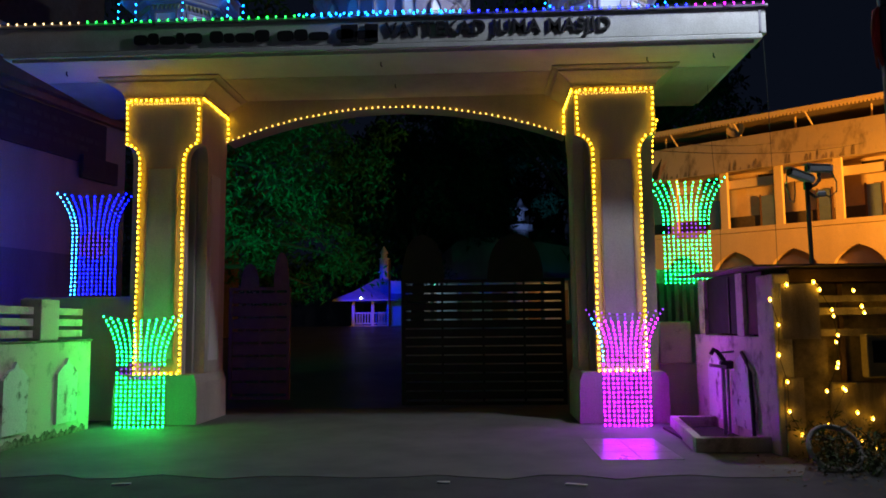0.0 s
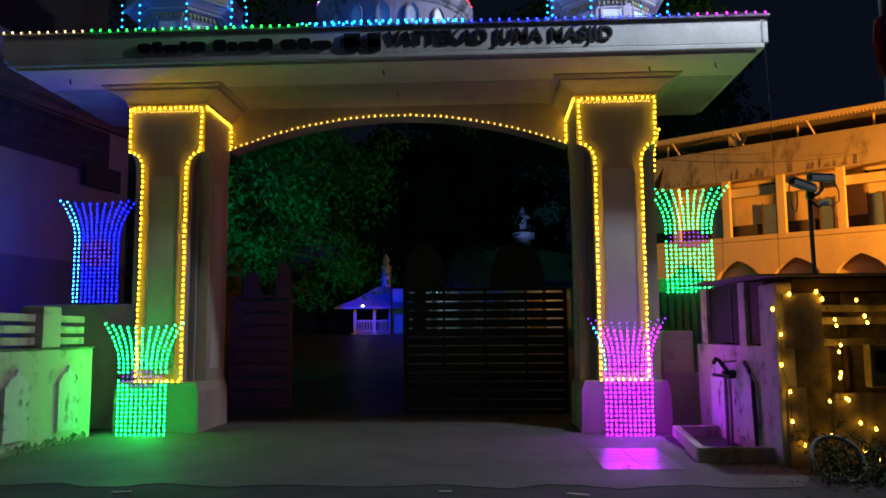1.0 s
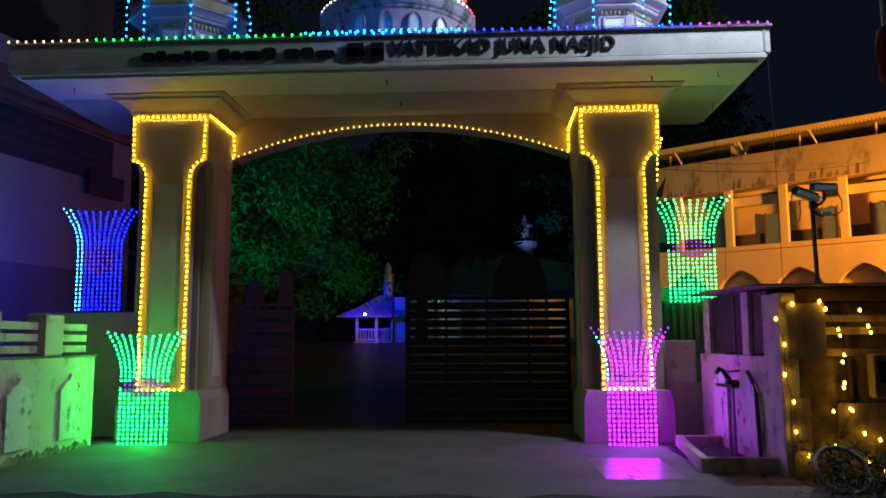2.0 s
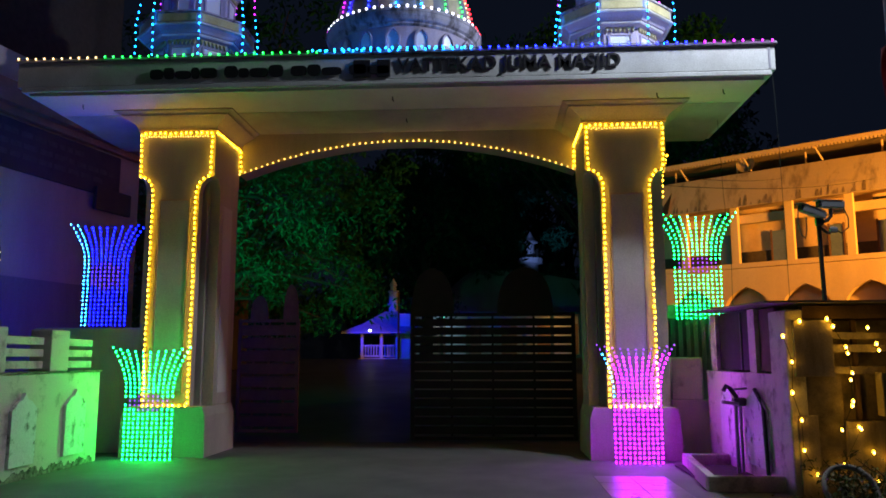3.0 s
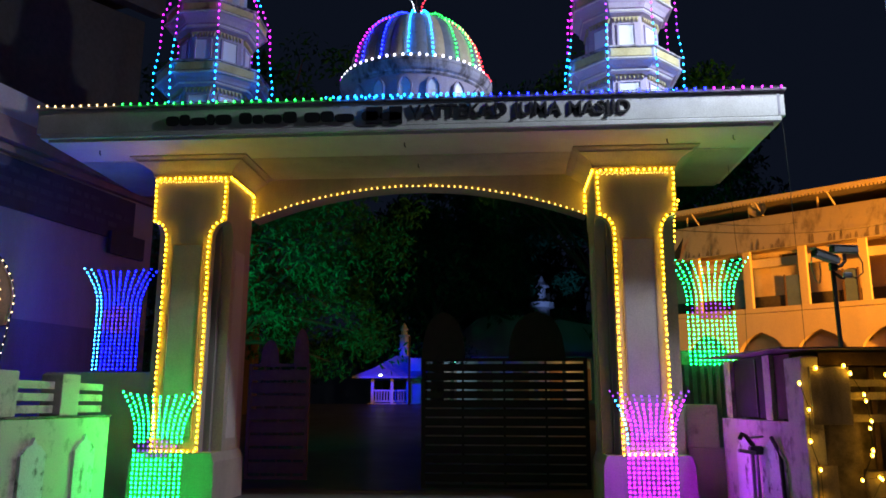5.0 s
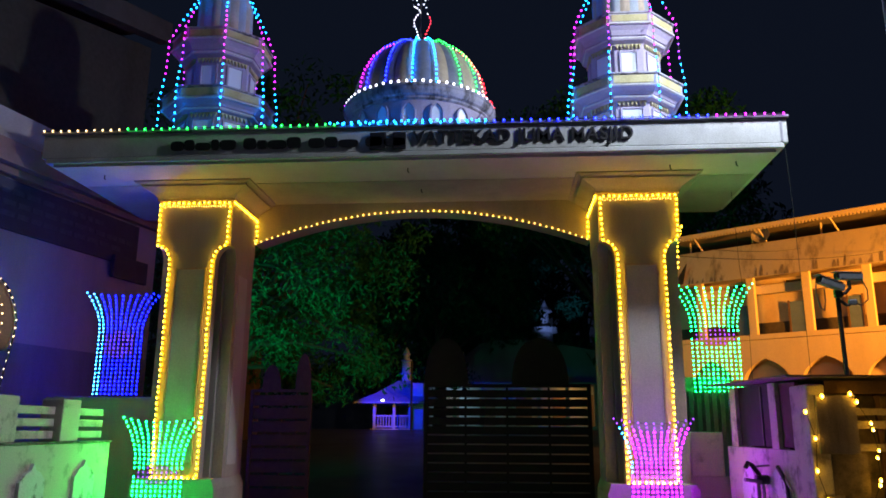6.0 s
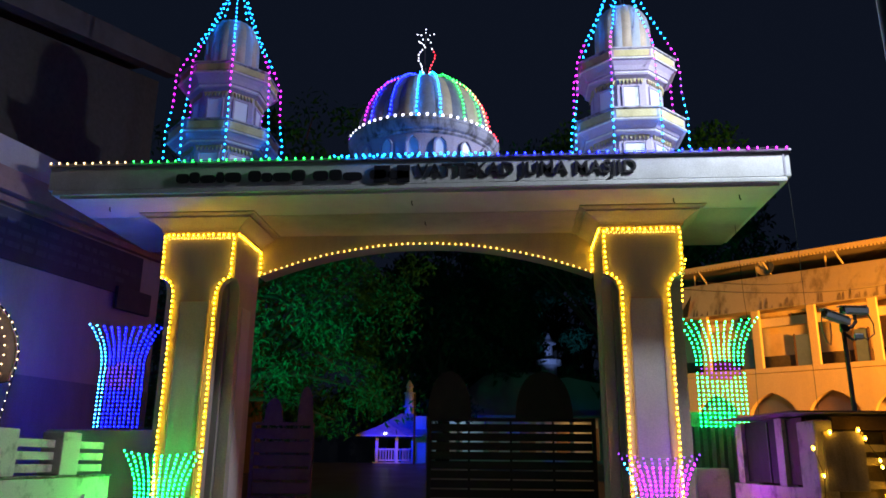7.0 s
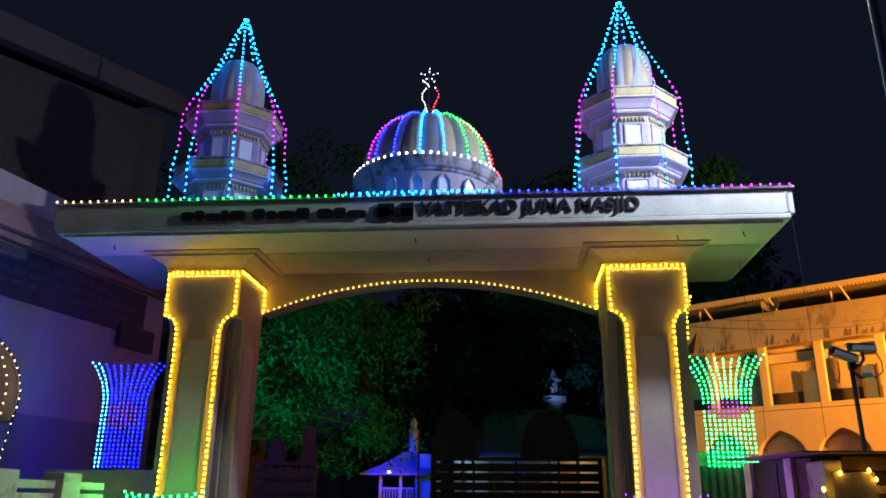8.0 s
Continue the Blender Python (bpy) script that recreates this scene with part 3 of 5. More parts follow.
# ---- strings of bulbs on the gateway ----
for s in (-1, 1):
    c = s * CX
    hw = (XO - XI) / 2
    y = -0.035
    flare = [(0.36 + 0.21 * (1 - math.cos(i / 6 * math.pi / 2)), 4.13 + 0.27 * math.sin(i / 6 * math.pi / 2)) for i in range(1, 7)]
    loop = [(c - 0.358, y, 0.775), (c - 0.352, y, 4.13)] + [(c - a, y, b) for a, b in flare] + [(c - 0.59, y, H - 0.01), (c + 0.59, y, H - 0.01)]
    loop += [(c + a, y, b) for a, b in flare[::-1]] + [(c + 0.352, y, 4.13), (c + 0.358, y, 0.775), (c - 0.358, y, 0.775)]
    light_string("glowing amber bulbs outlining a gateway pillar", loop, [(1.0, E_YELLOW)], 0.085, 0.0165)
    light_string("short amber icicle bulbs under the capital's top edge", [(c - 0.55 + 0.042 * i, y + 0.005, H - 0.055 - 0.02 * (i % 2)) for i in range(27)], [(1.0, E_ARCH)], 0.045, 0.010)
    xi = c - s * (hw + 0.03)
    light_string("glowing amber bulbs along the pillar's inner side", [(xi, 0.0, H), (xi, D - 0.03, H), (xi, D - 0.03, 4.73)], [(1.0, E_YELLOW)], 0.085, 0.0155)
xo = CX + (XO - XI) / 2 + 0.03
light_string("glowing amber bulbs down the pillar's outer side", [(xo, 0.05, 4.62), (xo, 0.40, 4.40), (xo, 0.45, 4.0)], [(1.0, E_YELLOW)], 0.085, 0.0155)
light_string("small amber bulbs along the underside of the arch", [(a * 0.995, D - 0.02, b + 0.015) for a, b in curve], [(1.0, E_ARCH)], 0.105, 0.015)
light_string("multicoloured bulbs along the canopy edge", [(XL - 0.15, YF - 0.10, 6.008), (XR + 0.15, YF - 0.10, 6.008)],
             [(0.12, E_WARM), (0.30, E_GREEN), (0.20, E_CYAN), (0.28, E_BLUE), (0.10, E_MAGENTA)], 0.135, 0.0135)
light_string("cyan bulbs in a second row before the dome", [(DX - 1.2, YF - 0.03, 6.05), (DX - 0.7, YF + 0.1, 6.12), (DX + 0.7, YF + 0.1, 6.12), (DX + 1.2, YF - 0.03, 6.05)], [(1.0, E_CYAN)], 0.11, 0.015)
for s in (-1, 1):
    for k in range(8):
        a = math.pi / 8 + math.pi / 4 * k
        ca, sa = math.cos(a), math.sin(a)
        cx = s * MX
        pts = [(cx + ca * 0.04, MY + sa * 0.04, 10.42), *[(cx + ca * r, MY + sa * r, zz) for r, zz in ((0.42, 9.33), (0.80, 8.52), (0.93, 8.20), (0.94, 7.6), (1.01, 7.1), (0.98, 6.05))]]
        light_string("cyan and magenta bulbs hung from a minaret's tip", pts, [(0.44, E_CYAN), (0.16, E_MAGENTA), (0.08, E_PURPLE if k % 2 else E_MAGENTA), (0.32, E_CYAN)], 0.125, 0.0132)
ring = [(DX + 1.29 * math.cos(a), DY + 1.29 * math.sin(a), 6.875) for a in [math.pi * (1.0 + i / 24) for i in range(25)]]
light_string("white bulbs round the rim of the dome", ring, [(0.14, E_MAGENTA), (0.74, E_WHITE), (0.12, E_RED)], 0.13, 0.021)
for deg, m in ((38, E_MAGENTA), (48, E_BLUE), (68, E_BLUE), (90, E_CYAN), (109, E_CYAN), (130, E_GREEN), (149, E_GREEN), (160, E_WARM), (172, E_RED)):
    a = radians(180 + deg)
    pts = []
    for j in range(9):
        b = j / 8 * math.pi / 2 * 0.95
        r = 1.19 * math.cos(b) ** 0.92
        pts.append((DX + r * math.cos(a), DY + r * math.sin(a), 6.90 + 1.25 * math.sin(b)))
    light_string("coloured bulbs up a rib of the dome", pts, [(1.0, m)], 0.085, 0.0125)
crest = [(0.03, 0.5, 8.20), (-0.02, 0.5, 8.40), (-0.07, 0.5, 8.50), (-0.08, 0.5, 8.60), (-0.03, 0.5, 8.70), (0.05, 0.5, 8.76), (0.0, 0.5, 8.84), (-0.10, 0.5, 8.90)]
light_string("white bulbs shaping a crescent finial", crest, [(1.0, E_WHITE)], 0.062, 0.0105)
light_string("red bulbs shaping a crescent finial", [(0.10, 0.5, 8.20), (0.16, 0.5, 8.40), (0.22, 0.5, 8.52), (0.22, 0.5, 8.62), (0.16, 0.5, 8.74)], [(0.85, E_RED), (0.15, E_WHITE)], 0.07, 0.0105)
star = thing("star_finial", (0.04, 0.5, 8.75), "small star of white bulbs above the dome", "finial")
part("rod", tube(bmesh.new(), [(0.04, 0.5, 8.38), (0.05, 0.5, 9.05)], 0.010, 6), M_PIPE, star)
bulbs("bulb_run", [(0.05 + 0.16 * math.cos(a) * k, 0.5, 8.98 + 0.15 * math.sin(a) * k) for a in [0.3 + i * 2 * math.pi / 5 for i in range(5)] for k in (0.5, 1.0)], 0.0095, E_WHITE, star)

# ---- net lights ----


def net_light(label, cx, y, z0, z1, w, wt, colour, pole):
    """A flared net of bulbs on a light frame; colour(u, v) gives the bulb's material."""
    t = thing("net_light", (cx, y, z0), label, "net light", "net lights beside the pillars")
    h = z1 - z0
    cols, rows_n = 11, 26
    groups = {}
    def spot(u, v):
        k = max(0.0, (v - 0.60) / 0.40)
        half = w / 2 + (wt - w) / 2 * k ** 1.9
        sag = 0.055 * k * (1 - u * u)
        return (cx + u * half, y + 0.03 * (1 - u * u) * -1, z0 + v * h - sag * h * 0.8)
    for j in range(rows_n):
        for i in range(cols):
            u, v = -1 + 2 * i / (cols - 1), j / (rows_n - 1)
            m = colour(u, v)
            if m is not None:
                groups.setdefault(m[0].name, (m, []))[1].append(spot(u, v))
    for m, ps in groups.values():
        bulbs("bulb_run", ps, 0.0098, m, t, dark_back=True)
    bm = bmesh.new()
    for i in range(cols):
        u = -1 + 2 * i / (cols - 1)
        tube(bm, [spot(u, v / 8) for v in range(9)], 0.003, 3)
    for v in (0, 0.25, 0.5, 0.6, 0.8, 1.0):
        tube(bm, [spot(-1 + k / 4, v) for k in range(9)], 0.003, 3)
    ob = part("net_wire", bm, M_WIRE, t)
    for x0, x1, z in pole:
        part("frame_pole", tube(bmesh.new(), [(x0, y + 0.03, z), (x1, y + 0.03, z1 - 0.1)], 0.007, 6), M_PIPE, t)
    return t


def green_purple(u, v):
    if (u / 0.85) ** 2 + ((v - 0.50) / 0.075) ** 2 < 1:
        return N_PURPLE
    if 0.50 < v < 0.56:
        return None
    return N_GREEN


def green_soft(u, v):
    m = green_purple(u, v)
    return N_MINT if m is N_GREEN else m


def blue_white(u, v):
    if u < -0.70:
        return N_CYAN
    if (u / 0.75) ** 2 + ((v - 0.48) / 0.14) ** 2 < 1:
        return N_VIOLET
    return N_BLUE


def magenta_net(u, v):
    if v > 0.93:
        return N_PURPLE
    if u < -0.85 and v > 0.55:
        return N_CYAN
    return N_MAGENTA


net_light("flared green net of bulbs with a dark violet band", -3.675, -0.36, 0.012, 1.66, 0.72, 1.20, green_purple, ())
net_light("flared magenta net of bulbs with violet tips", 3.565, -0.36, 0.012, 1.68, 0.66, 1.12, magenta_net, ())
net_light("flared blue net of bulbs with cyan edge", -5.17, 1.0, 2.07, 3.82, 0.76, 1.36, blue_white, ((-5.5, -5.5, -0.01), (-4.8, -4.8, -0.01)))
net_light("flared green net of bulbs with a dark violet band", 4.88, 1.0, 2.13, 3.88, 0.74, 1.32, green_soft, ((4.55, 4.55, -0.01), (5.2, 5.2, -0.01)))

# ---- steel gates ----


def gate_leaf(x0, x1, y, z0, z1, material, label, slats, cover, humps):
    t = thing("gate_leaf", ((x0 + x1) / 2, y, z0), label, "gate", "steel gate leaves")
    part("stile", boxes((x0, x0 + 0.07, y - 0.03, y + 0.03, z0, z1), bev=0.004), material, t)
    part("stile", boxes((x1 - 0.07, x1, y - 0.03, y + 0.03, z0, z1), bev=0.004), material, t)
    part("rail", boxes((x0 + 0.071, x1 - 0.071, y - 0.025, y + 0.025, z1 - 0.06, z1)), material, t)
    part("rail", boxes((x0 + 0.071, x1 - 0.071, y - 0.025, y + 0.025, z0, z0 + 0.06)), material, t)
    n = slats
    for i in range(n):
        z = z0 + 0.09 + (z1 - z0 - 0.18) * (i + 0.5) / n
        hh = (z1 - z0 - 0.18) / n * cover
        part("slat", boxes((x0 + 0.071, x1 - 0.071, y - 0.012, y + 0.012, z - hh, z + hh)), material, t)
    for c, hw, hh in humps:
        out = [(c - hw, z1 + 0.002), (c + hw, z1 + 0.002)]
        out += [(c + hw * math.cos(a) ** 0.8, z1 + 0.002 + hh * math.sin(a)) for a in [i / 8 * math.pi / 2 for i in range(1, 8)]] + [(c, z1 + hh * 1.03)]
        out += [(c - hw * math.cos(a) ** 0.8, z1 + 0.002 + hh * math.sin(a)) for a in [i / 8 * math.pi / 2 for i in range(7, 0, -1)]]
        part("domed_plate", prism(bmesh.new(), out, y - 0.012, y + 0.012), material, t)
    for k in range(1, 4):
        x = x0 + (x1 - x0) * k / 4
        part("upright", boxes((x - 0.02, x + 0.02, y + 0.013, y + 0.04, z0 + 0.062, z1 - 0.062)), material, t)
    return t


gate_leaf(0.03, 2.96, 2.0, 0.07, 2.30, M_STEEL, "closed black steel gate leaf of slats with domed plates", 13, 0.42, ((0.42, 0.39, 0.80), (2.08, 0.50, 0.80)))
gate_leaf(-3.42, -2.22, 2.9, 0.10, 2.25, M_BROWN, "open brown steel gate leaf of slats with domed plates", 8, 0.41, ((-3.02, 0.18, 0.45), (-2.40, 0.15, 0.66)))

# ---- compound wall ----
wall = thing("compound_wall", (-4.55, -4.0, 0.0), "pale mildewed compound wall with pointed niches and rails", "wall")
part("wall_body", boxes((-4.7, -4.4, -9.0, -0.46, -0.02, 1.30), bev=0.01), M_WALLPINK, wall)
for yc in (-4.75, -3.55, -2.36, -1.16):
    w, z0, zs, zt = 0.26, 0.18, 0.86, 1.07
    out = [(yc - w, z0), (yc + w, z0), (yc + w, zs), (yc + w * 0.55, zs + 0.1), (yc + w * 0.2, zs + 0.13), (yc, zt), (yc - w * 0.2, zs + 0.13), (yc - w * 0.55, zs + 0.1), (yc - w, zs)]
    part("niche_panel", prism(bmesh.new(), out, -4.399, -4.355, "x"), M_NICHE, wall, "pale pointed panel blotched with mildew")


def ragged(a0, a1, base, reach, step, seed):
    """An uneven outline whose height wanders between nothing and reach."""
    n = int((a1 - a0) / step)
    out = []
    for i in range(n + 1):
        v = noise.fractal(Vector((a0 + i * step, seed, 0)) * 2.3, 0.7, 2.2, 5)
        out.append((a0 + i * step, base + reach * max(0.03, min(1.0, 0.42 + 0.75 * v))))
    return out


foot = [(-6.0, -0.02)] + ragged(-6.0, -0.56, 0.0, 0.20, 0.02, 1.7) + [(-0.56, -0.02)]
part("wall_foot", prism(bmesh.new(), foot, -4.399, -4.395, "x"), M_GRIME2, wall, "mildew-blackened foot")
part("coping", boxes((-4.72, -4.38, -9.0, -0.45, 1.303, 1.325)), M_GRIME2, wall, "mildewed coping")
for y0 in (-5.97, -4.58, -3.19, -1.8):
    part("post", boxes((-4.70, -4.40, y0, y0 + 0.44, 1.327, 1.88), bev=0.012), M_WALLPINK, wall)
for y0, y1 in ((-5.52, -4.59), (-4.13, -3.20), (-2.74, -1.81), (-1.35, -0.55)):
    for z in (1.365, 1.52, 1.675):
        part("rail", boxes((-4.60, -4.50, y0, y1, z, z + 0.10), bev=0.006), M_WALLPINK, wall)
single("return_wall", boxes((-6.1, -4.25, 0.55, 0.80, -0.02, 2.0), bev=0.01), M_DARKWALL, "grey stained return wall beside the pillar", "wall", kind="structure")

# ---- dark shop building ----
shop = thing("shop_building", (-7.5, 2.0, 0.0), "dim two-storey shop with brown eave and dark signboard", "building")
SHOP = Matrix(((0.21, 0.978, 0, -7.26), (0.978, -0.21, 0, 1.3), (0, 0, 1, 0), (0, 0, 0, 1)))


def spart(name, bm, material, parent=None, label=""):
    """Along the shop's front: x along it, y out of it."""
    bm.transform(SHOP)
    return part(name, bm, material, parent or shop, label)


U0, U1 = -9.0, 3.6
spart("wall", boxes((U0, U1, -2.4, 0.0, 2.98, 6.46)), M_DARKWALL)
spart("lower_wall", boxes((U0, U1, -2.4, 0.012, -0.05, 2.978)), M_SHOPLOW, None, "dark painted lower wall")
spart("cornice", boxes((U0, U1, 0.001, 0.14, 5.90, 6.04), bev=0.01), M_EAVE)
spart("eave", boxes((U0, U1, 0.001, 0.30, 6.042, 6.46), bev=0.012), M_EAVE)
spart("parapet", boxes((U0, U1, -0.35, 0.16, 6.462, 7.05), bev=0.012), M_DARKWALL)
# upper storey in near-black up to the sloping roof edge
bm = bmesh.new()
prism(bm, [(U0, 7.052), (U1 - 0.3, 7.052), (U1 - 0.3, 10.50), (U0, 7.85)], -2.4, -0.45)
spart("upper_wall", bm, M_NEARBLACK)
board = spart("signboard", boxes((-1.3, 2.88, 0.014, 0.07, 4.92, 5.84), bev=0.006), M_SIGN, None, "dark faded signboard")
spart("sign_block", boxes((2.1, 3.17, 0.072, 0.16, 4.58, 5.06), bev=0.008), M_SIGN)
for z, n in ((5.58, 10), (5.36, 12), (5.16, 10)):
    u = -1.1
    for i in range(n):
        ln = 0.14 + 0.22 * random.random()
        if u + ln < 2.8:
            spart("plain_bar", boxes((u, u + ln, 0.071, 0.077, z, z + 0.10)), M_SIGNTEXT, board)
        u += ln + 0.06
bm = bmesh.new()
prism(bm, [(U0, 8.46), (3.3, 11.07), (3.3, 10.55), (U0, 7.90)], -0.20, 0.1)
spart("roof_fascia", bm, M_ROOF, None, "broad sloping roof edge board")
bm = bmesh.new()
prism(bm, [(U0, 8.40), (3.2, 11.0), (3.2, 10.90), (U0, 8.30)], -2.6, -0.202)
spart("roof", bm, M_ROOF)

# ---- hall on the far side ----
HA, HD, HN = Vector((10.73, 12.28, 0)), Vector((0.8, -0.6, 0)), Vector((0.6, 0.8, 0))
TURN = Matrix(((HD.x, HN.x, 0, HA.x), (HD.y, HN.y, 0, HA.y), (0, 0, 1, 0), (0, 0, 0, 1)))
hall = thing("hall_building", (10.73, 12.28, 0.0), "two-storey ochre hall with arcade, gallery and stained canopy", "building")


def hpart(name, bm, material, parent=None, label=""):
    """Along the hall's front: x along it, y into it."""
    bm.transform(TURN)
    return part(name, bm, material, parent or hall, label)


S0, S1 = -4.6, 9.0
# lower arcade
bays = [-3.14, -1.37, 0.40, 2.18, 3.96, 5.74, 7.52]
for k in range(len(bays)):
    c = bays[k]
    x0, x1 = (S0 if k == 0 else (bays[k - 1] + c) / 2), (S1 if k == len(bays) - 1 else (c + bays[k + 1]) / 2)
    w = 0.74
    arcp = [(c - w, 2.9)] + [(c - w * math.cos(i / 7 * math.pi / 2) ** 0.85, 2.9 + 0.70 * math.sin(i / 7 * math.pi / 2) + 0.14 * (i / 7) ** 4) for i in range(1, 8)]
    arcp += [(2 * c - a, b) for a, b in arcp[-2::-1]]
    out = [(x0, 0), (x0, 4.34), (x1, 4.34), (x1, 0), (c + w, 0)] + arcp[::-1] + [(c - w, 0)]
    bm = bmesh.new()
    prism(bm, out, 0.0, 0.30)
    hpart("arcade_bay", bm, M_HALL)
hpart("arcade_back_wall", boxes((S0, S1, 0.46, 0.66, 0, 4.3)), M_HALL)
hpart("gallery_slab", boxes((S0, S1, -0.06, 1.1, 4.342, 4.50), bev=0.01), M_HALL)
hpart("gallery_wall", boxes((S0, S1, 0.9, 1.1, 4.502, 6.9)), M_HALLDARK)
hpart("gallery_ceiling", boxes((S0, S1, -0.02, 0.898, 6.40, 6.50)), M_HALL)
for i in range(8):
    c = -3.35 + 1.70 * i
    hpart("gallery_column", boxes((c - 0.12, c + 0.12, 0.0, 0.20, 4.502, 6.398), bev=0.01), M_HALL)
hpart("gallery_lintel", boxes((S0, S1, 0.202, 0.36, 5.82, 6.10), bev=0.008), M_HALL)
# near-black band along the foot of the gallery wall
hpart("gallery_dado", boxes((S0, S1, 0.84, 0.898, 4.502, 4.97)), M_NEARBLACK)
for c, w in ((-2.2, 0.22), (-0.48, 0.23), (1.19, 0.18), (2.55, 0.2), (4.2, 0.22)):
    door = hpart("gallery_door", boxes((c - w, c + w, 0.79, 0.838, 4.502, 5.58)), M_DOORBLUE, None, "grey-blue gallery door")
    for x in (c - w - 0.06, c + w + 0.005):
        hpart("door_frame", boxes((x, x + 0.055, 0.77, 0.838, 4.502, 5.62)), M_RUST, door)
    hpart("door_rail", boxes((c - w + 0.02, c + w - 0.02, 0.775, 0.789, 5.02, 5.08)), M_DOORBLUE, door)
    hpart("transom_window", boxes((c - 0.30, c + 0.30, 0.86, 0.898, 6.05, 6.30)), M_STEEL)
bm = bmesh.new()
prism(bm, [(-0.55, 6.26), (-0.50, 6.24), (0.0, 7.36), (-0.04, 7.42), (-0.1, 7.42)], S0 + 0.2, S1, "x")
hpart("stained_canopy", bm, M_SKIRT, None, "sloping canopy streaked black")
# drip stains climbing from the canopy's lower edge
SLOPE = Matrix(((1, 0, 0, 0), (0, 0.932, 0.362, -0.552), (0, -0.362, 0.932, 6.262), (0, 0, 0, 1)))
drip = random.Random(8)
for a0, a1, n in ((-4.1, -2.2, 9), (-1.4, -0.3, 6), (0.2, 1.0, 3), (1.1, 2.4, 9), (3.4, 6.5, 14)):
    for k in range(n):
        x, w, h = a0 + (a1 - a0) * (k + drip.random()) / n, drip.uniform(0.05, 0.13), drip.uniform(0.08, 0.42)
        bm = prism(bmesh.new(), [(x, 0.014), (x + w, 0.014), (x + w * 0.92, h * 0.5), (x + w * 0.70, h), (x + w * 0.40, h * 1.06), (x + w * 0.12, h * 0.6)], -0.0035, -0.001)
        bm.transform(SLOPE)
        hpart("drip_stain", bm, M_STAIN_SHADE, None, "black drip stain")
hpart("roof_edge", boxes((S0, S1, 0.0, 3.0, 7.20, 7.45)), M_HALL)
hpart("sheet_roof", boxes((S0 - 0.1, S1, -0.35, 4.0, 7.90, 7.95)), M_SHEET)
hpart("gutter", boxes((S0 - 0.1, S1, -0.42, -0.352, 7.86, 7.98)), M_HALL)
bm = bmesh.new()
for i in range(130):
    x = S0 + i * 0.105
    box(bm, x, x + 0.06, -0.40, -0.37, 7.80, 7.859)
ob = hpart("valance", bm, M_HALL)
tagged(ob, kind="stuff")
for i in range(6):
    x = -3.1 + i * 2.13
    bm = bmesh.new()
    tube(bm, [(x, 0.0, 7.42), (x - 0.16, -0.3, 7.86)], 0.03, 6)
    hpart("roof_strut", bm, M_HALL)
    hpart("roof_post", tube(bmesh.new(), [(x - 0.6, 0.4, 7.45), (x - 0.6, 0.4, 7.90)], 0.03, 6), M_HALL)
bm = bmesh.new()
prism(bm, [(-3.95, 6.30), (-3.45, 6.98), (-3.62, 6.30)], -0.62, -0.58)
hpart("canopy_end_plate", bm, M_STEEL, None, "dark triangular end plate")
dish = tagged(mesh_object("satellite_dish", lathe(bmesh.new(), 0, 0, [(0.02, 0.0), (0.18, 0.03), (0.27, 0.09), (0.28, 0.09), (0.18, 0.01), (0.02, -0.03)], 20), M_SHEET), "small dark satellite dish on the hall roof edge", "satellite dish")
dish.matrix_world = TURN @ Matrix.Translation((-1.1, -0.10, 7.66)) @ Matrix.Rotation(radians(80), 4, "X")

# ---- wash place and shed beside the gateway ----
shed = thing("roadside_shed", (5.6, -1.6, 0.0), "low damp plastered shed with a dark window and sheet roof", "shed")
part("side_wall", boxes((4.75, 4.90, -2.44, 0.3, -0.02, 1.30), bev=0.01), M_WALLPINK, shed, "damp plaster wall")
part("corner_pier", boxes((4.735, 4.93, -2.98, -2.45, -0.02, 2.02), bev=0.02), M_WALLPINK, shed, "ragged stained plaster pier")
part("window_post", boxes((4.76, 4.88, -1.90, -1.65, 1.302, 2.10)), M_WALLPINK, shed)
part("window_post", boxes((4.76, 4.88, -0.24, 0.05, 1.302, 2.12)), M_WALLPINK, shed)
part("window_board", boxes((4.81, 4.85, -1.648, -0.242, 1.322, 2.12)), M_STEEL, shed, "black board filling the window opening")
part("window_board", boxes((4.81, 4.85, -2.44, -1.902, 1.322, 2.08)), M_RUST, shed)
part("window_mullion", boxes((4.795, 4.809, -1.25, -1.20, 1.322, 2.08)), M_PIPE, shed)
for yc, w in ((-0.72, 0.33), (-1.85, 0.42)):
    out = [(yc - w, 0.16), (yc + w, 0.16), (yc + w, 0.86), (yc + w * 0.55, 0.98), (yc, 1.10), (yc - w * 0.55, 0.98), (yc - w, 0.86)]
    part("niche_panel", prism(bmesh.new(), out, 4.728, 4.749, "x"), M_NICHE, shed, "pale pointed panel blotched with mildew")
part("lintel", boxes((4.94, 8.0, -2.96, -2.86, 1.92, 2.06)), M_RUST, shed, "dusty lintel beam")
part("back_wall", boxes((4.95, 8.0, -0.35, -0.2, -0.02, 2.08)), M_RUST, shed)
part("front_board", boxes((4.80, 5.22, -3.03, -2.99, 1.28, 1.90), bev=0.006), M_BOARD, shed, "grey-brown weathered board")
# dark_panel and front_recess: dark colour stands in for shade in the open front
part("dark_panel", boxes((4.935, 5.31, -2.95, -2.90, -0.02, 1.275)), M_STAIN_SHADE, shed, "dark panel in place of a shaded recess")
part("low_patch", boxes((4.80, 5.015, -3.01, -2.985, -0.02, 0.86), bev=0.008), M_BOARD, shed)
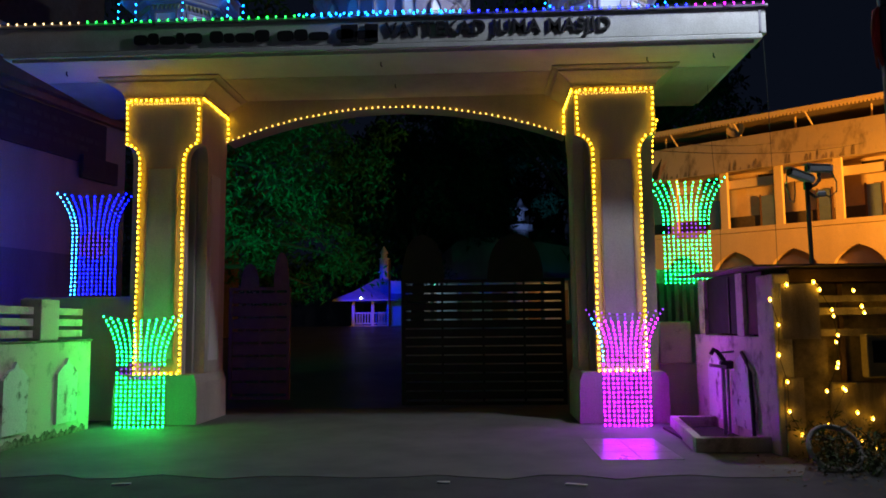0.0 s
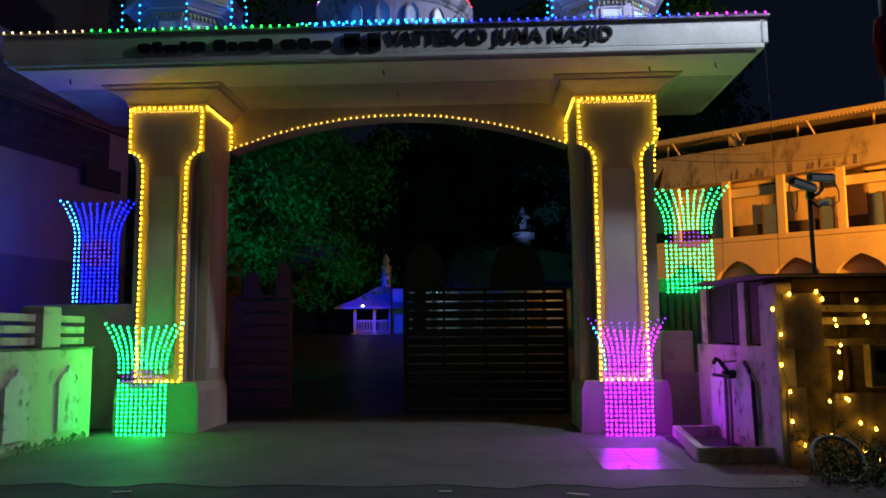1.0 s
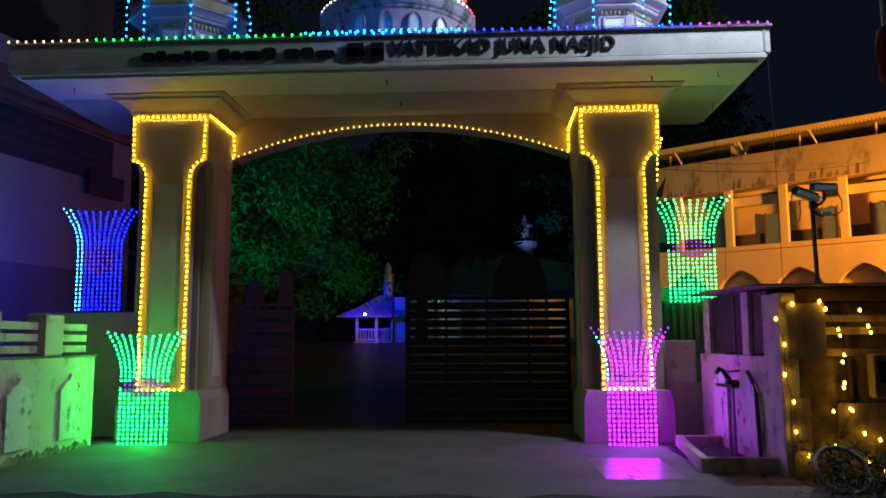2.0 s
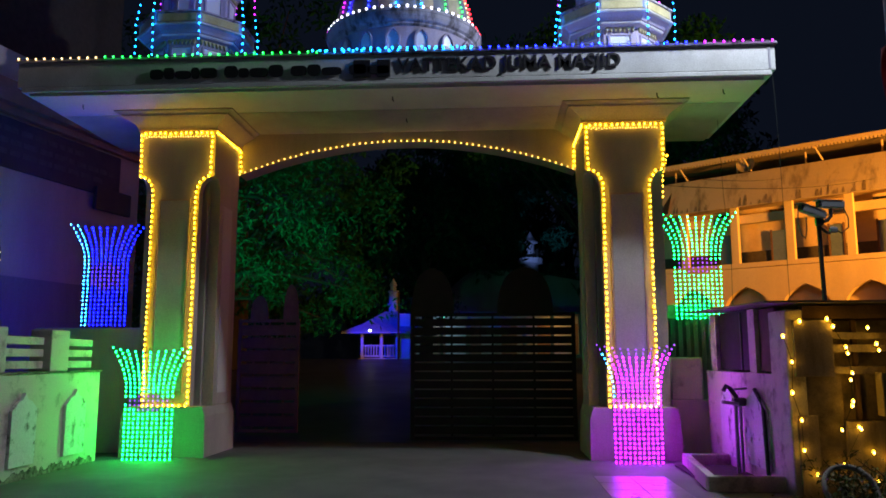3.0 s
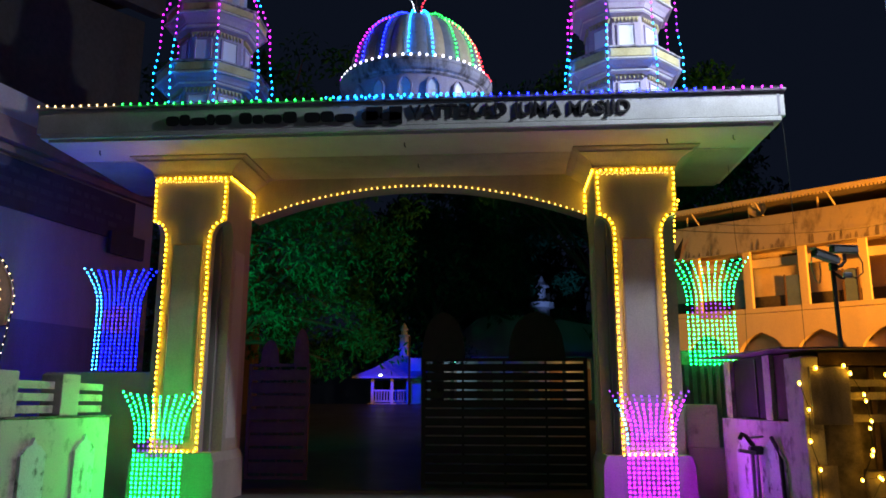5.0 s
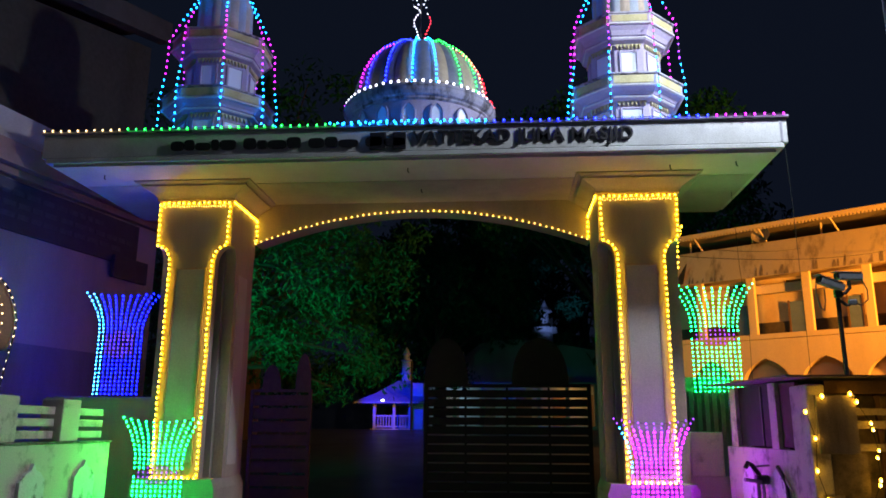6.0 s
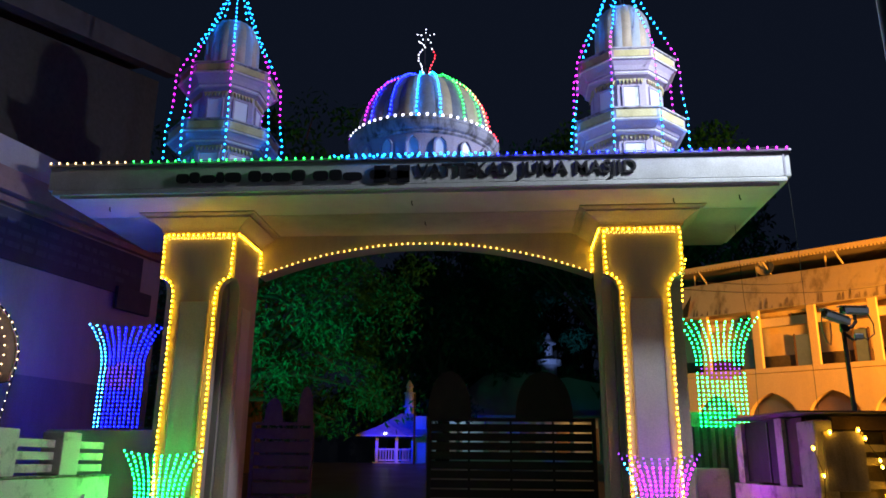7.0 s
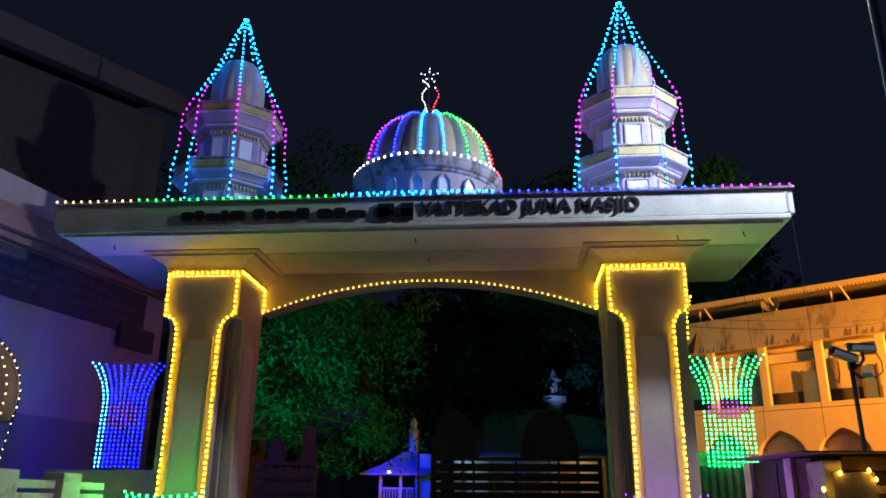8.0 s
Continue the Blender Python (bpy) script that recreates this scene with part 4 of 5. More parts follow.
part("front_wall", boxes((5.315, 8.0, -3.0, -2.84, -0.02, 0.80), bev=0.015), M_BOARD, shed, "grey stained plaster parapet")
part("front_recess", boxes((5.315, 8.0, -2.80, -2.76, 0.802, 1.90)), M_STAIN_SHADE, shed, "dark sheet standing for the shade under the roof")
for z0, z1 in ((1.69, 1.765), (1.545, 1.63), (1.31, 1.39)):
    part("front_slat", boxes((5.225, 8.0, -2.97, -2.91, z0, z1), bev=0.006), M_BOARD, shed)
part("slat_post", boxes((5.48, 5.53, -2.905, -2.86, 0.802, 1.90)), M_RUST, shed)
bm = bmesh.new()
prism(bm, [(-3.20, 2.085), (-3.20, 2.105), (0.3, 2.185), (0.3, 2.165)], 4.45, 8.0, "x")
part("sheet_roof", bm, M_SHEET, shed, "thin sheet roof")
meter = thing("meter_box", (5.87, -3.0, 0.84), "small yellowed metal box on the shed front", "meter box")
part("case", boxes((5.66, 6.08, -3.12, -2.972, 0.86, 1.33), bev=0.015), M_METER, meter)
part("dial_window", boxes((5.72, 5.90, -3.128, -3.121, 1.02, 1.26)), M_STEEL, meter, "dark glazed window")

basin = thing("wash_basin", (4.2, -1.6, 0.0), "low plastered wash basin with a dark floor", "basin")
part("front_kerb", boxes((3.88, 4.74, -2.72, -2.63, -0.01, 0.17), bev=0.015), M_WALLPINK, basin)
bm = bmesh.new()
prism(bm, [(3.88, -2.629), (3.97, -2.629), (4.20, -0.60), (4.11, -0.60)], -0.01, 0.17, "z")
part("side_kerb", bm, M_WALLPINK, basin)
part("back_kerb", boxes((4.21, 4.74, -0.69, -0.60, -0.01, 0.17), bev=0.015), M_WALLPINK, basin)
part("basin_floor", boxes((3.98, 4.74, -2.628, -0.70, -0.01, 0.03)), M_NEARBLACK, basin)
tap = thing("water_tap", (4.62, -1.5, 0.07), "dark standing water pipe with taps", "tap")
part("standpipe", tube(bmesh.new(), [(4.60, -1.5, 0.03), (4.60, -1.5, 0.98)], 0.026, 8), M_GALV, tap)
part("standpipe", tube(bmesh.new(), [(4.68, -1.42, 0.03), (4.68, -1.42, 0.90)], 0.022, 8), M_GALV, tap)
part("valve", boxes((4.57, 4.74, -1.54, -1.41, 0.87, 0.98), bev=0.03), M_PIPE, tap)
part("spout", tube(bmesh.new(), [(4.62, -1.5, 0.98), (4.52, -1.56, 1.10), (4.46, -1.6, 1.13), (4.42, -1.62, 1.07)], 0.028, 8), M_PIPE, tap)
part("handle", tube(bmesh.new(), [(4.52, -1.52, 1.08), (4.78, -1.5, 1.10)], 0.014, 6), M_GALV, tap)
part("spout", tube(bmesh.new(), [(4.62, -1.55, 0.90), (4.40, -1.62, 0.93)], 0.022, 8), M_GALV, tap)
part("drain_pipe", tube(bmesh.new(), [(4.70, -1.95, 1.10), (4.70, -2.1, 1.0), (4.70, -2.22, 0.86), (4.70, -2.28, 0.03)], 0.025, 8), M_PIPE, tap)

fence = thing("corrugated_panel", (4.75, 0.85, 0.0), "weathered corrugated sheet panel beside the pillar", "panel")
bm = bmesh.new()
vs = []
for i in range(41):
    x = 4.22 + 0.03 * i
    vs.append((bm.verts.new((x, 0.86 + 0.018 * math.sin(i * 1.57), 0.0)), bm.verts.new((x, 0.86 + 0.018 * math.sin(i * 1.57), 2.12))))
for a, b in zip(vs, vs[1:]):
    bm.faces.new((a[0], b[0], b[1], a[1]))
ext = bmesh.ops.solidify(bm, geom=bm.faces[:], thickness=0.006)
part("sheet", bm, M_GALV, fence)
part("top_batten", boxes((4.36, 5.10, 1.06, 1.10, 0.0, 2.36), bev=0.006), M_WALLPINK, fence)
single("plaster_block", boxes((4.26, 4.76, 0.53, 0.76, 0.845, 1.50), bev=0.02), M_WALLPINK, "pale stained plaster block on the low wall", "wall", kind="structure")
single("side_wall", boxes((4.26, 5.5, 0.55, 0.75, -0.02, 0.842), bev=0.01), M_DARKWALL, "low grey wall between pillar and shed", "wall", kind="structure")

# camera mast
mast = thing("camera_mast", (6.0, -1.0, 2.12), "thin dark mast with two surveillance cameras on the shed roof", "surveillance camera")
part("pole", tube(bmesh.new(), [(6.0, -1.0, 2.10), (5.99, -1.0, 3.42)], 0.032, 8), M_PIPE, mast)


def housing(cx, cy, cz, half, r, turn, tilt):
    """A box camera with a sunshield, its dark lens end towards local -y."""
    m = Matrix.Translation((cx, cy, cz)) @ Matrix.Rotation(radians(turn), 4, "Z") @ Matrix.Rotation(radians(tilt), 4, "X")
    bm = boxes((-r, r, -half + 0.03, half, -r, r * 0.8), bev=0.012)
    bm.transform(m)
    body = part("camera_housing", bm, M_CAM, mast)
    bm = boxes((-r * 1.12, r * 1.12, -half - 0.03, half - 0.03, r * 0.81, r * 1.0), bev=0.004)
    bm.transform(m)
    part("sunshield", bm, M_GALV, mast)
    bm = boxes((-r * 0.85, r * 0.85, -half, -half + 0.028, -r * 0.85, r * 0.7), bev=0.01)
    bm.transform(m)
    part("lens_end", bm, M_STEEL, mast)


housing(5.88, -1.08, 3.49, 0.20, 0.055, -72, -15)
housing(6.20, -0.92, 3.62, 0.19, 0.055, -80, 0)
part("bracket", tube(bmesh.new(), [(5.99, -1.0, 3.40), (6.0, -1.04, 3.44), (6.0, -1.05, 3.47)], 0.03, 6), M_PIPE, mast)
part("bracket", tube(bmesh.new(), [(6.0, -1.0, 3.33), (6.12, -0.98, 3.38), (6.19, -0.95, 3.45), (6.19, -0.94, 3.55)], 0.026, 6), M_PIPE, mast)
part("joint", boxes((5.95, 6.05, -1.05, -0.96, 3.30, 3.42), bev=0.02), M_PIPE, mast)
part("floodlight", boxes((6.12, 6.24, -1.04, -0.98, 3.20, 3.28), bev=0.02), M_GALV, mast, "small grey lamp housing")
part("bracket", tube(bmesh.new(), [(6.0, -1.0, 3.28), (6.1, -1.0, 3.2), (6.14, -1.0, 3.2)], 0.02, 6), M_PIPE, mast)
part("cable", tube(bmesh.new(), [(5.70, -1.06, 3.50), (5.69, -1.06, 3.34), (5.73, -1.06, 3.16), (5.78, -1.05, 3.12), (5.81, -1.04, 3.25), (5.81, -1.04, 3.42)], 0.010, 5), M_GALV, mast)
part("cable", tube(bmesh.new(), [(6.37, -0.94, 3.56), (6.42, -0.95, 3.42), (6.41, -0.96, 3.28), (6.30, -0.98, 3.2), (6.22, -1.0, 3.24)], 0.010, 5), M_WIRE, mast)

mast.location.x += 0.03

# street lamp mast at the edge
post = thing("street_lamp", (6.0, -3.35, 0.0), "tall grey street lamp post with a white head", "street lamp")
part("pole", tube(bmesh.new(), [(5.97, -3.35, -0.02), (5.95, -3.35, 8.40)], 0.05, 10), M_GALV, post)
part("arm", tube(bmesh.new(), [(5.95, -3.35, 8.38), (5.92, -2.8, 8.65), (5.88, -2.40, 8.70)], 0.03, 8), M_GALV, post)
part("head", boxes((5.75, 6.01, -2.55, -2.05, 8.62, 8.70), bev=0.02), M_GALV, post)
part("lens", boxes((5.78, 5.98, -2.5, -2.1, 8.595, 8.619), bev=0.008), E_FAR, post, "glowing white lamp lens")


def leaf_cloud(bm, centre, radius, count, size, rnd, flat=0.7):
    for _ in range(count):
        d = Vector((rnd.gauss(0, 1), rnd.gauss(0, 1), rnd.gauss(0, 1))).normalized() * radius * rnd.random() ** 0.4
        d.z *= flat
        p = Vector(centre) + d
        m = Euler((rnd.uniform(-1.2, 1.2), rnd.uniform(-1.2, 1.2), rnd.uniform(0, 6.3))).to_matrix()
        s = size * rnd.uniform(0.6, 1.3)
        q = [p + m @ Vector(v) * s for v in ((-1, 0, 0), (0, -0.34, 0.06), (1.1, 0, -0.16), (0, 0.34, 0.06))]
        bm.faces.new([bm.verts.new(v) for v in q])


def tree(x, y, z, height, spread, clumps, leaves, size, seed, label, low=0.4):
    rnd = random.Random(seed)
    t = thing("tree", (x, y, z), label, "tree", "trees in the courtyard")
    bm = bmesh.new()
    top = height * 0.75
    trunk = [(x, y, z - 0.1), (x + 0.1, y, z + top * 0.3), (x - 0.1, y + 0.1, z + top * 0.6), (x, y, z + top)]
    tube(bm, trunk, [0.30 * spread / 4, 0.24 * spread / 4, 0.16 * spread / 4, 0.05], 8)
    spots = []
    for k in range(clumps):
        a = rnd.uniform(0, 6.28)
        r = spread * rnd.uniform(0.25, 1.0)
        zz = z + height * (low + (1 - low) * rnd.random() * (1.05 - 0.45 * r / spread))
        spots.append((x + r * math.cos(a), y + r * math.sin(a), zz))
        if k % 3 == 0:
            b = Vector((x, y, z + top * rnd.uniform(0.35, 0.9)))
            e = Vector(spots[-1])
            tube(bm, [b, b.lerp(e, 0.5) + Vector((0, 0, 0.3)), e], [0.09, 0.06, 0.02], 5)
    part("trunk", bm, M_BARK, t)
    bm = bmesh.new()
    for s in spots:
        leaf_cloud(bm, s, spread * rnd.uniform(0.11, 0.26), leaves, size, rnd)
    c = part("crown", bm, M_LEAF, t)
    tagged(c, kind="stuff")
    return t


tree(-6.75, 10.3, 0.40, 9.0, 5.2, 120, 190, 0.095, 3, "broad leafy tree lit green from below", 0.26)
tree(-2.4, 34.5, 1.5, 13.5, 5.6, 110, 120, 0.22, 11, "tall dark leafy tree in the courtyard", 0.42)
tree(-9.6, 21.0, 1.0, 19.0, 7.4, 70, 120, 0.19, 7, "tall dark leafy tree in the courtyard", 0.3)
tree(-5.2, 34.0, 1.5, 12.0, 6.0, 44, 110, 0.22, 9, "tall dark leafy tree behind the pavilion", 0.25)

tree(6.6, 24.5, 1.3, 16.0, 7.6, 170, 190, 0.17, 21, "tall dark leafy tree in the courtyard", 0.56)

tree(-12.5, 30.0, 1.3, 10.0, 7.0, 60, 130, 0.20, 31, "broad dark leafy tree in the courtyard", 0.10)
tree(8.5, 55.0, 1.4, 22.0, 9.0, 130, 170, 0.40, 41, "tall dark leafy tree beyond the mosque", 0.12)
tree(-3.0, 54.0, 1.4, 20.0, 9.0, 130, 170, 0.40, 43, "tall dark leafy tree beyond the mosque", 0.12)
# added backdrop that hides the low sky left between the trees
single("backdrop_wall", boxes((-26.0, 18.0, 66.0, 66.4, 0.0, 7.5), bev=0.02), M_FARDARK, "plain wall added to darken the sky gaps behind the courtyard", "wall", kind="structure")

# ---- pavilion and mosque in the distance ----
pav = thing("pavilion", (-3.9, 30.0, 1.5), "small white pavilion with tiled hip roof and turret", "pavilion")
PX, PY = -3.9, 30.0
part("floor_slab", boxes((-5.4, -2.65, 28.0, 32.0, 1.40, 1.54)), M_PAV, pav)
part("roof", lathe(bmesh.new(), PX, PY, [(3.3, 2.80), (3.3, 2.88), (1.9, 3.36), (0.62, 3.98), (0.5, 4.05)], 4, math.pi / 4), M_TILE, pav, "sloping tiled roof")
part("turret", lathe(bmesh.new(), PX + 0.07, PY, [(0.40, 3.7), (0.40, 3.92), (0.25, 3.94), (0.24, 4.38), (0.34, 4.42), (0.34, 4.48), (0.24, 4.5), (0.24, 5.10), (0.31, 5.15), (0.31, 5.20), (0.17, 5.23), (0.17, 5.45), (0.23, 5.49), (0.18, 5.60), (0.02, 5.88)], 8), M_PAV, pav)
for x in (-5.22, -4.2, -3.38):
    part("column", boxes((x - 0.07, x + 0.07, 28.1, 28.24, 1.542, 2.80)), M_PAV, pav)
part("end_wall", boxes((-3.25, -2.72, 28.3, 31.8, 1.542, 3.85)), M_PAV, pav)
for z in (1.60, 2.14):
    part("rail", boxes((-5.14, -3.46, 28.14, 28.22, z, z + 0.08)), M_PAV, pav)
for i in range(11):
    x = -5.06 + i * 0.145
    part("baluster", boxes((x, x + 0.05, 28.15, 28.21, 1.682, 2.138)), M_PAV, pav)
lampx = thing("globe_lamp", (-4.75, 27.8, 2.9), "small glowing white globe under the pavilion eave", "lamp")
part("globe", lathe(bmesh.new(), -4.75, 27.75, [(0.01, 2.86), (0.06, 2.90), (0.07, 2.94), (0.06, 2.98), (0.01, 3.02)], 10), E_FAR, lampx)
single("yard_post", tube(bmesh.new(), [(-3.2, 27.2, 1.4), (-3.2, 27.2, 4.9)], 0.05, 8), M_STEEL, "thin dark post before the pavilion", "post")

mosque = thing("mosque", (3.0, 48.0, 1.5), "dim domed mosque with an arched porch and minaret", "mosque")
out = [(-2.2, 1.4), (-2.15, 4.9), (-1.9, 6.0), (-1.2, 7.1), (-0.3, 7.8), (0.6, 8.15), (3.9, 8.1), (5.0, 7.6), (5.9, 7.75), (8.3, 7.3), (9.5, 6.6), (9.5, 1.4)]
part("front_wall", prism(bmesh.new(), out, 46.0, 47.0), M_FARDARK, mosque)
part("minaret_shaft", lathe(bmesh.new(), 4.7, 48.0, [(0.62, 7.0), (0.62, 8.75), (1.0, 8.86), (1.0, 9.25), (0.36, 9.27), (0.30, 10.4), (0.62, 10.5), (0.60, 10.6), (0.30, 10.9), (0.03, 11.4)], 12), M_PAV, mosque)
part("small_turret", lathe(bmesh.new(), -1.6, 46.5, [(0.25, 4.5), (0.25, 6.4), (0.36, 6.5), (0.2, 6.9), (0.03, 7.3)], 8), M_PAV, mosque)
single("flag_pole", tube(bmesh.new(), [(-3.0, 45.0, 1.4), (-3.0, 45.0, 12.4)], 0.06, 6), M_PAV, "tall thin pale flag pole", "flag pole")

# ---- roadside shrub, its bulbs and the old wheel ----
rnd = random.Random(12)
shrub = thing("shrub", (5.25, -3.5, 0.0), "straggly roadside shrub with dry leaves", "shrub")
for k in range(16):
    x, y = rnd.uniform(4.9, 6.2), rnd.uniform(-3.9, -3.3)
    part("stem", tube(bmesh.new(), [(x, y, -0.02), (x + rnd.uniform(-0.1, 0.1), y, rnd.uniform(0.15, 0.3)), (x + rnd.uniform(-0.25, 0.25), y + rnd.uniform(-0.15, 0.1), rnd.uniform(0.3, 0.7))], [0.012, 0.009, 0.004], 4), M_BARK, shrub)
bm = bmesh.new()
for k in range(110):
    leaf_cloud(bm, (rnd.uniform(4.75, 6.4), rnd.uniform(-4.1, -3.2), rnd.uniform(0.02, 0.5) * rnd.random() + 0.03), 0.17, 24, 0.032, rnd)
tagged(part("leaves", bm, M_LEAF2, shrub), kind="stuff")
wheel = thing("old_wheel", (4.95, -3.8, 0.0), "worn pale tyre leaning in the roadside weeds", "tyre")
bm = bmesh.new()
n = 28
rings = []
for i in range(n):
    a = 2 * math.pi * i / n
    rings.append([bm.verts.new(((0.25 + 0.024 * math.cos(b)) * math.cos(a), 0.032 * math.sin(b), (0.25 + 0.024 * math.cos(b)) * math.sin(a))) for b in [k * math.pi / 4 for k in range(8)]])
for i in range(n):
    for k in range(8):
        bm.faces.new((rings[i][k], rings[(i + 1) % n][k], rings[(i + 1) % n][(k + 1) % 8], rings[i][(k + 1) % 8]))
bm.transform(Matrix.Translation((4.98, -3.74, 0.20)) @ Matrix.Rotation(radians(-36), 4, "X"))
part("tyre", bm, M_RUBBER, wheel, smooth=True)
spots = [(4.63, 1.74), (4.71, 1.46), (4.69, 1.12), (4.77, 0.83), (4.77, 0.51), (4.9, 0.26), (4.82, 1.9), (5.11, 1.93), (5.17, 1.84), (5.29, 1.62), (5.3, 1.55), (5.34, 1.34), (5.32, 1.26), (5.33, 1.03), (5.31, 0.98), (5.19, 0.73), (5.36, 0.76), (5.39, 0.74), (5.18, 0.36)]
spots += [(5.54, 1.83), (5.62, 1.65), (5.64, 1.58), (5.7, 1.2), (5.5, 0.5), (5.66, 0.43), (5.53, 0.2), (5.67, 0.1), (5.9, 0.6), (5.95, 1.7)]
spots = [(a + 0.045, -3.06, b - 0.015) for a, b in spots]
st = thing("light_string", (5.2, -3.2, 1.2), "sparse amber bulbs draped over the shed front", "string lights", "festive strings of bulbs")
part("wire", tube(bmesh.new(), spots[:6], 0.004, 4), M_WIRE, st)
part("wire", tube(bmesh.new(), spots[6:19], 0.004, 4), M_WIRE, st)
bulbs("bulb_run", spots, 0.017, E_SHED, st)

# lantern-shaped frame of bulbs at the roadside
lan = thing("lantern_frame", (-6.45, -1.0, 1.5), "tall onion-shaped wire lantern outlined with warm bulbs", "lantern")
LX, LY = -6.45, -1.0
side = [(0.03, 4.02), (0.20, 3.84), (0.36, 3.69), (0.50, 3.53), (0.64, 3.28), (0.70, 3.05), (0.69, 2.90), (0.655, 2.62), (0.60, 2.30), (0.575, 2.06), (0.50, 1.78), (0.30, 1.56)]
for s in (-1, 1):
    rim = [(LX + s * a, LY, b) for a, b in side]
    part("frame_side", tube(bmesh.new(), rim, 0.012, 6), M_PIPE, lan)
    bulbs("bulb_run", along(rim, 0.12), 0.012, E_WARM, lan)
    part("frame_rib", tube(bmesh.new(), [(LX + s * a * 0.45, LY - 0.02, b) for a, b in side], 0.008, 5), M_PIPE, lan)
    bulbs("bulb_run", along([(LX + s * a * 0.78, LY - 0.10, b) for a, b in side[3:8]], 0.14), 0.011, E_WARM, lan)
    part("frame_ring", tube(bmesh.new(), [(LX + s * 0.655, LY, 2.62), (LX + s * 0.4, LY - 0.09, 2.58), (LX, LY - 0.11, 2.57)], 0.008, 5), M_PIPE, lan)
bm = lathe(bmesh.new(), 0, 0, [(0.02, 2.55), (0.60, 2.62), (0.66, 2.90), (0.67, 3.05), (0.61, 3.28), (0.47, 3.53), (0.33, 3.69), (0.02, 3.92)], 20)
bm.transform(Matrix.Translation((LX, LY + 0.02, 0)) @ Matrix.Diagonal((1, 0.12, 1, 1)))
part("lantern_skin", bm, M_SKIN, lan, "pale pinkish plastic skin", smooth=True)
part("frame_pole", tube(bmesh.new(), [(LX, LY + 0.02, -0.02), (LX, LY + 0.02, 2.6)], 0.02, 6), M_PIPE, lan)
part("foot_bar", tube(bmesh.new(), [(LX - 0.30, LY, 1.56), (LX + 0.30, LY, 1.56)], 0.012, 6), M_PIPE, lan)

# litter
for x, y, w, a in ((-1.99, -4.45, 0.17, 0.2), (1.08, -4.37, 0.12, 0.0), (2.31, -4.48, 0.20, -0.4)):
    bm = bmesh.new()
    box(bm, -w / 2, w / 2, -0.03, 0.03, 0.0, 0.012)
    bm.transform(Matrix.Translation((x, y, -0.006)) @ Matrix.Rotation(a, 4, "Z"))
    single("paper_scrap", bm, M_PAPER, "crumpled scrap of pale paper on the road", "litter", "scraps on the road")

slab = thing("floor_plate", (3.17, -2.4, 0.0), "smooth wet floor tiles let into the apron", "floor tiles", kind="structure")
for i in range(2):
    for j in range(3):
        x0, y0 = 2.74 + 0.45 * i, -3.18 + 0.52 * j
        part("tile", boxes((x0, x0 + 0.444, y0, y0 + 0.514, -0.01, 0.0035)), M_GLOSS, slab)
flag = thing("cloth_flag", (5.90, -3.40, 4.3), "limp dull red cloth flag tied to the lamp post", "flag")
bm = bmesh.new()
cols = []
for i in range(10):
    f = i / 9
    cols.append([bm.verts.new((5.912 - 0.085 * f - 0.03 * math.sin(j * 0.5) * f, -3.37 + 0.035 * math.sin(i * 1.9 + j * 0.3), 4.95 - (0.075 + 0.012 * math.sin(i)) * j - 0.06 * f)) for j in range(9)])
for a, b in zip(cols, cols[1:]):
    for j in range(8):
        bm.faces.new((a[j], b[j], b[j + 1], a[j + 1]))
bmesh.ops.solidify(bm, geom=bm.faces[:], thickness=0.004)
part("cloth", bm, M_CLOTH, flag)
part("tie", tube(bmesh.new(), [(5.905, -3.40, 4.93), (5.97, -3.407, 4.94), (6.015, -3.36, 4.94), (5.97, -3.293, 4.94), (5.90, -3.33, 4.93)], 0.008, 5), M_WIRE, flag)
single("hanging_cable", tube(bmesh.new(), [(5.56, -0.9, 5.9), (5.60, -0.88, 4.6), (5.62, -0.85, 3.2), (5.62, -0.85, 2.1)], 0.004, 5), M_WIRE, "thin dark cable hanging from the canopy corner", "cable")

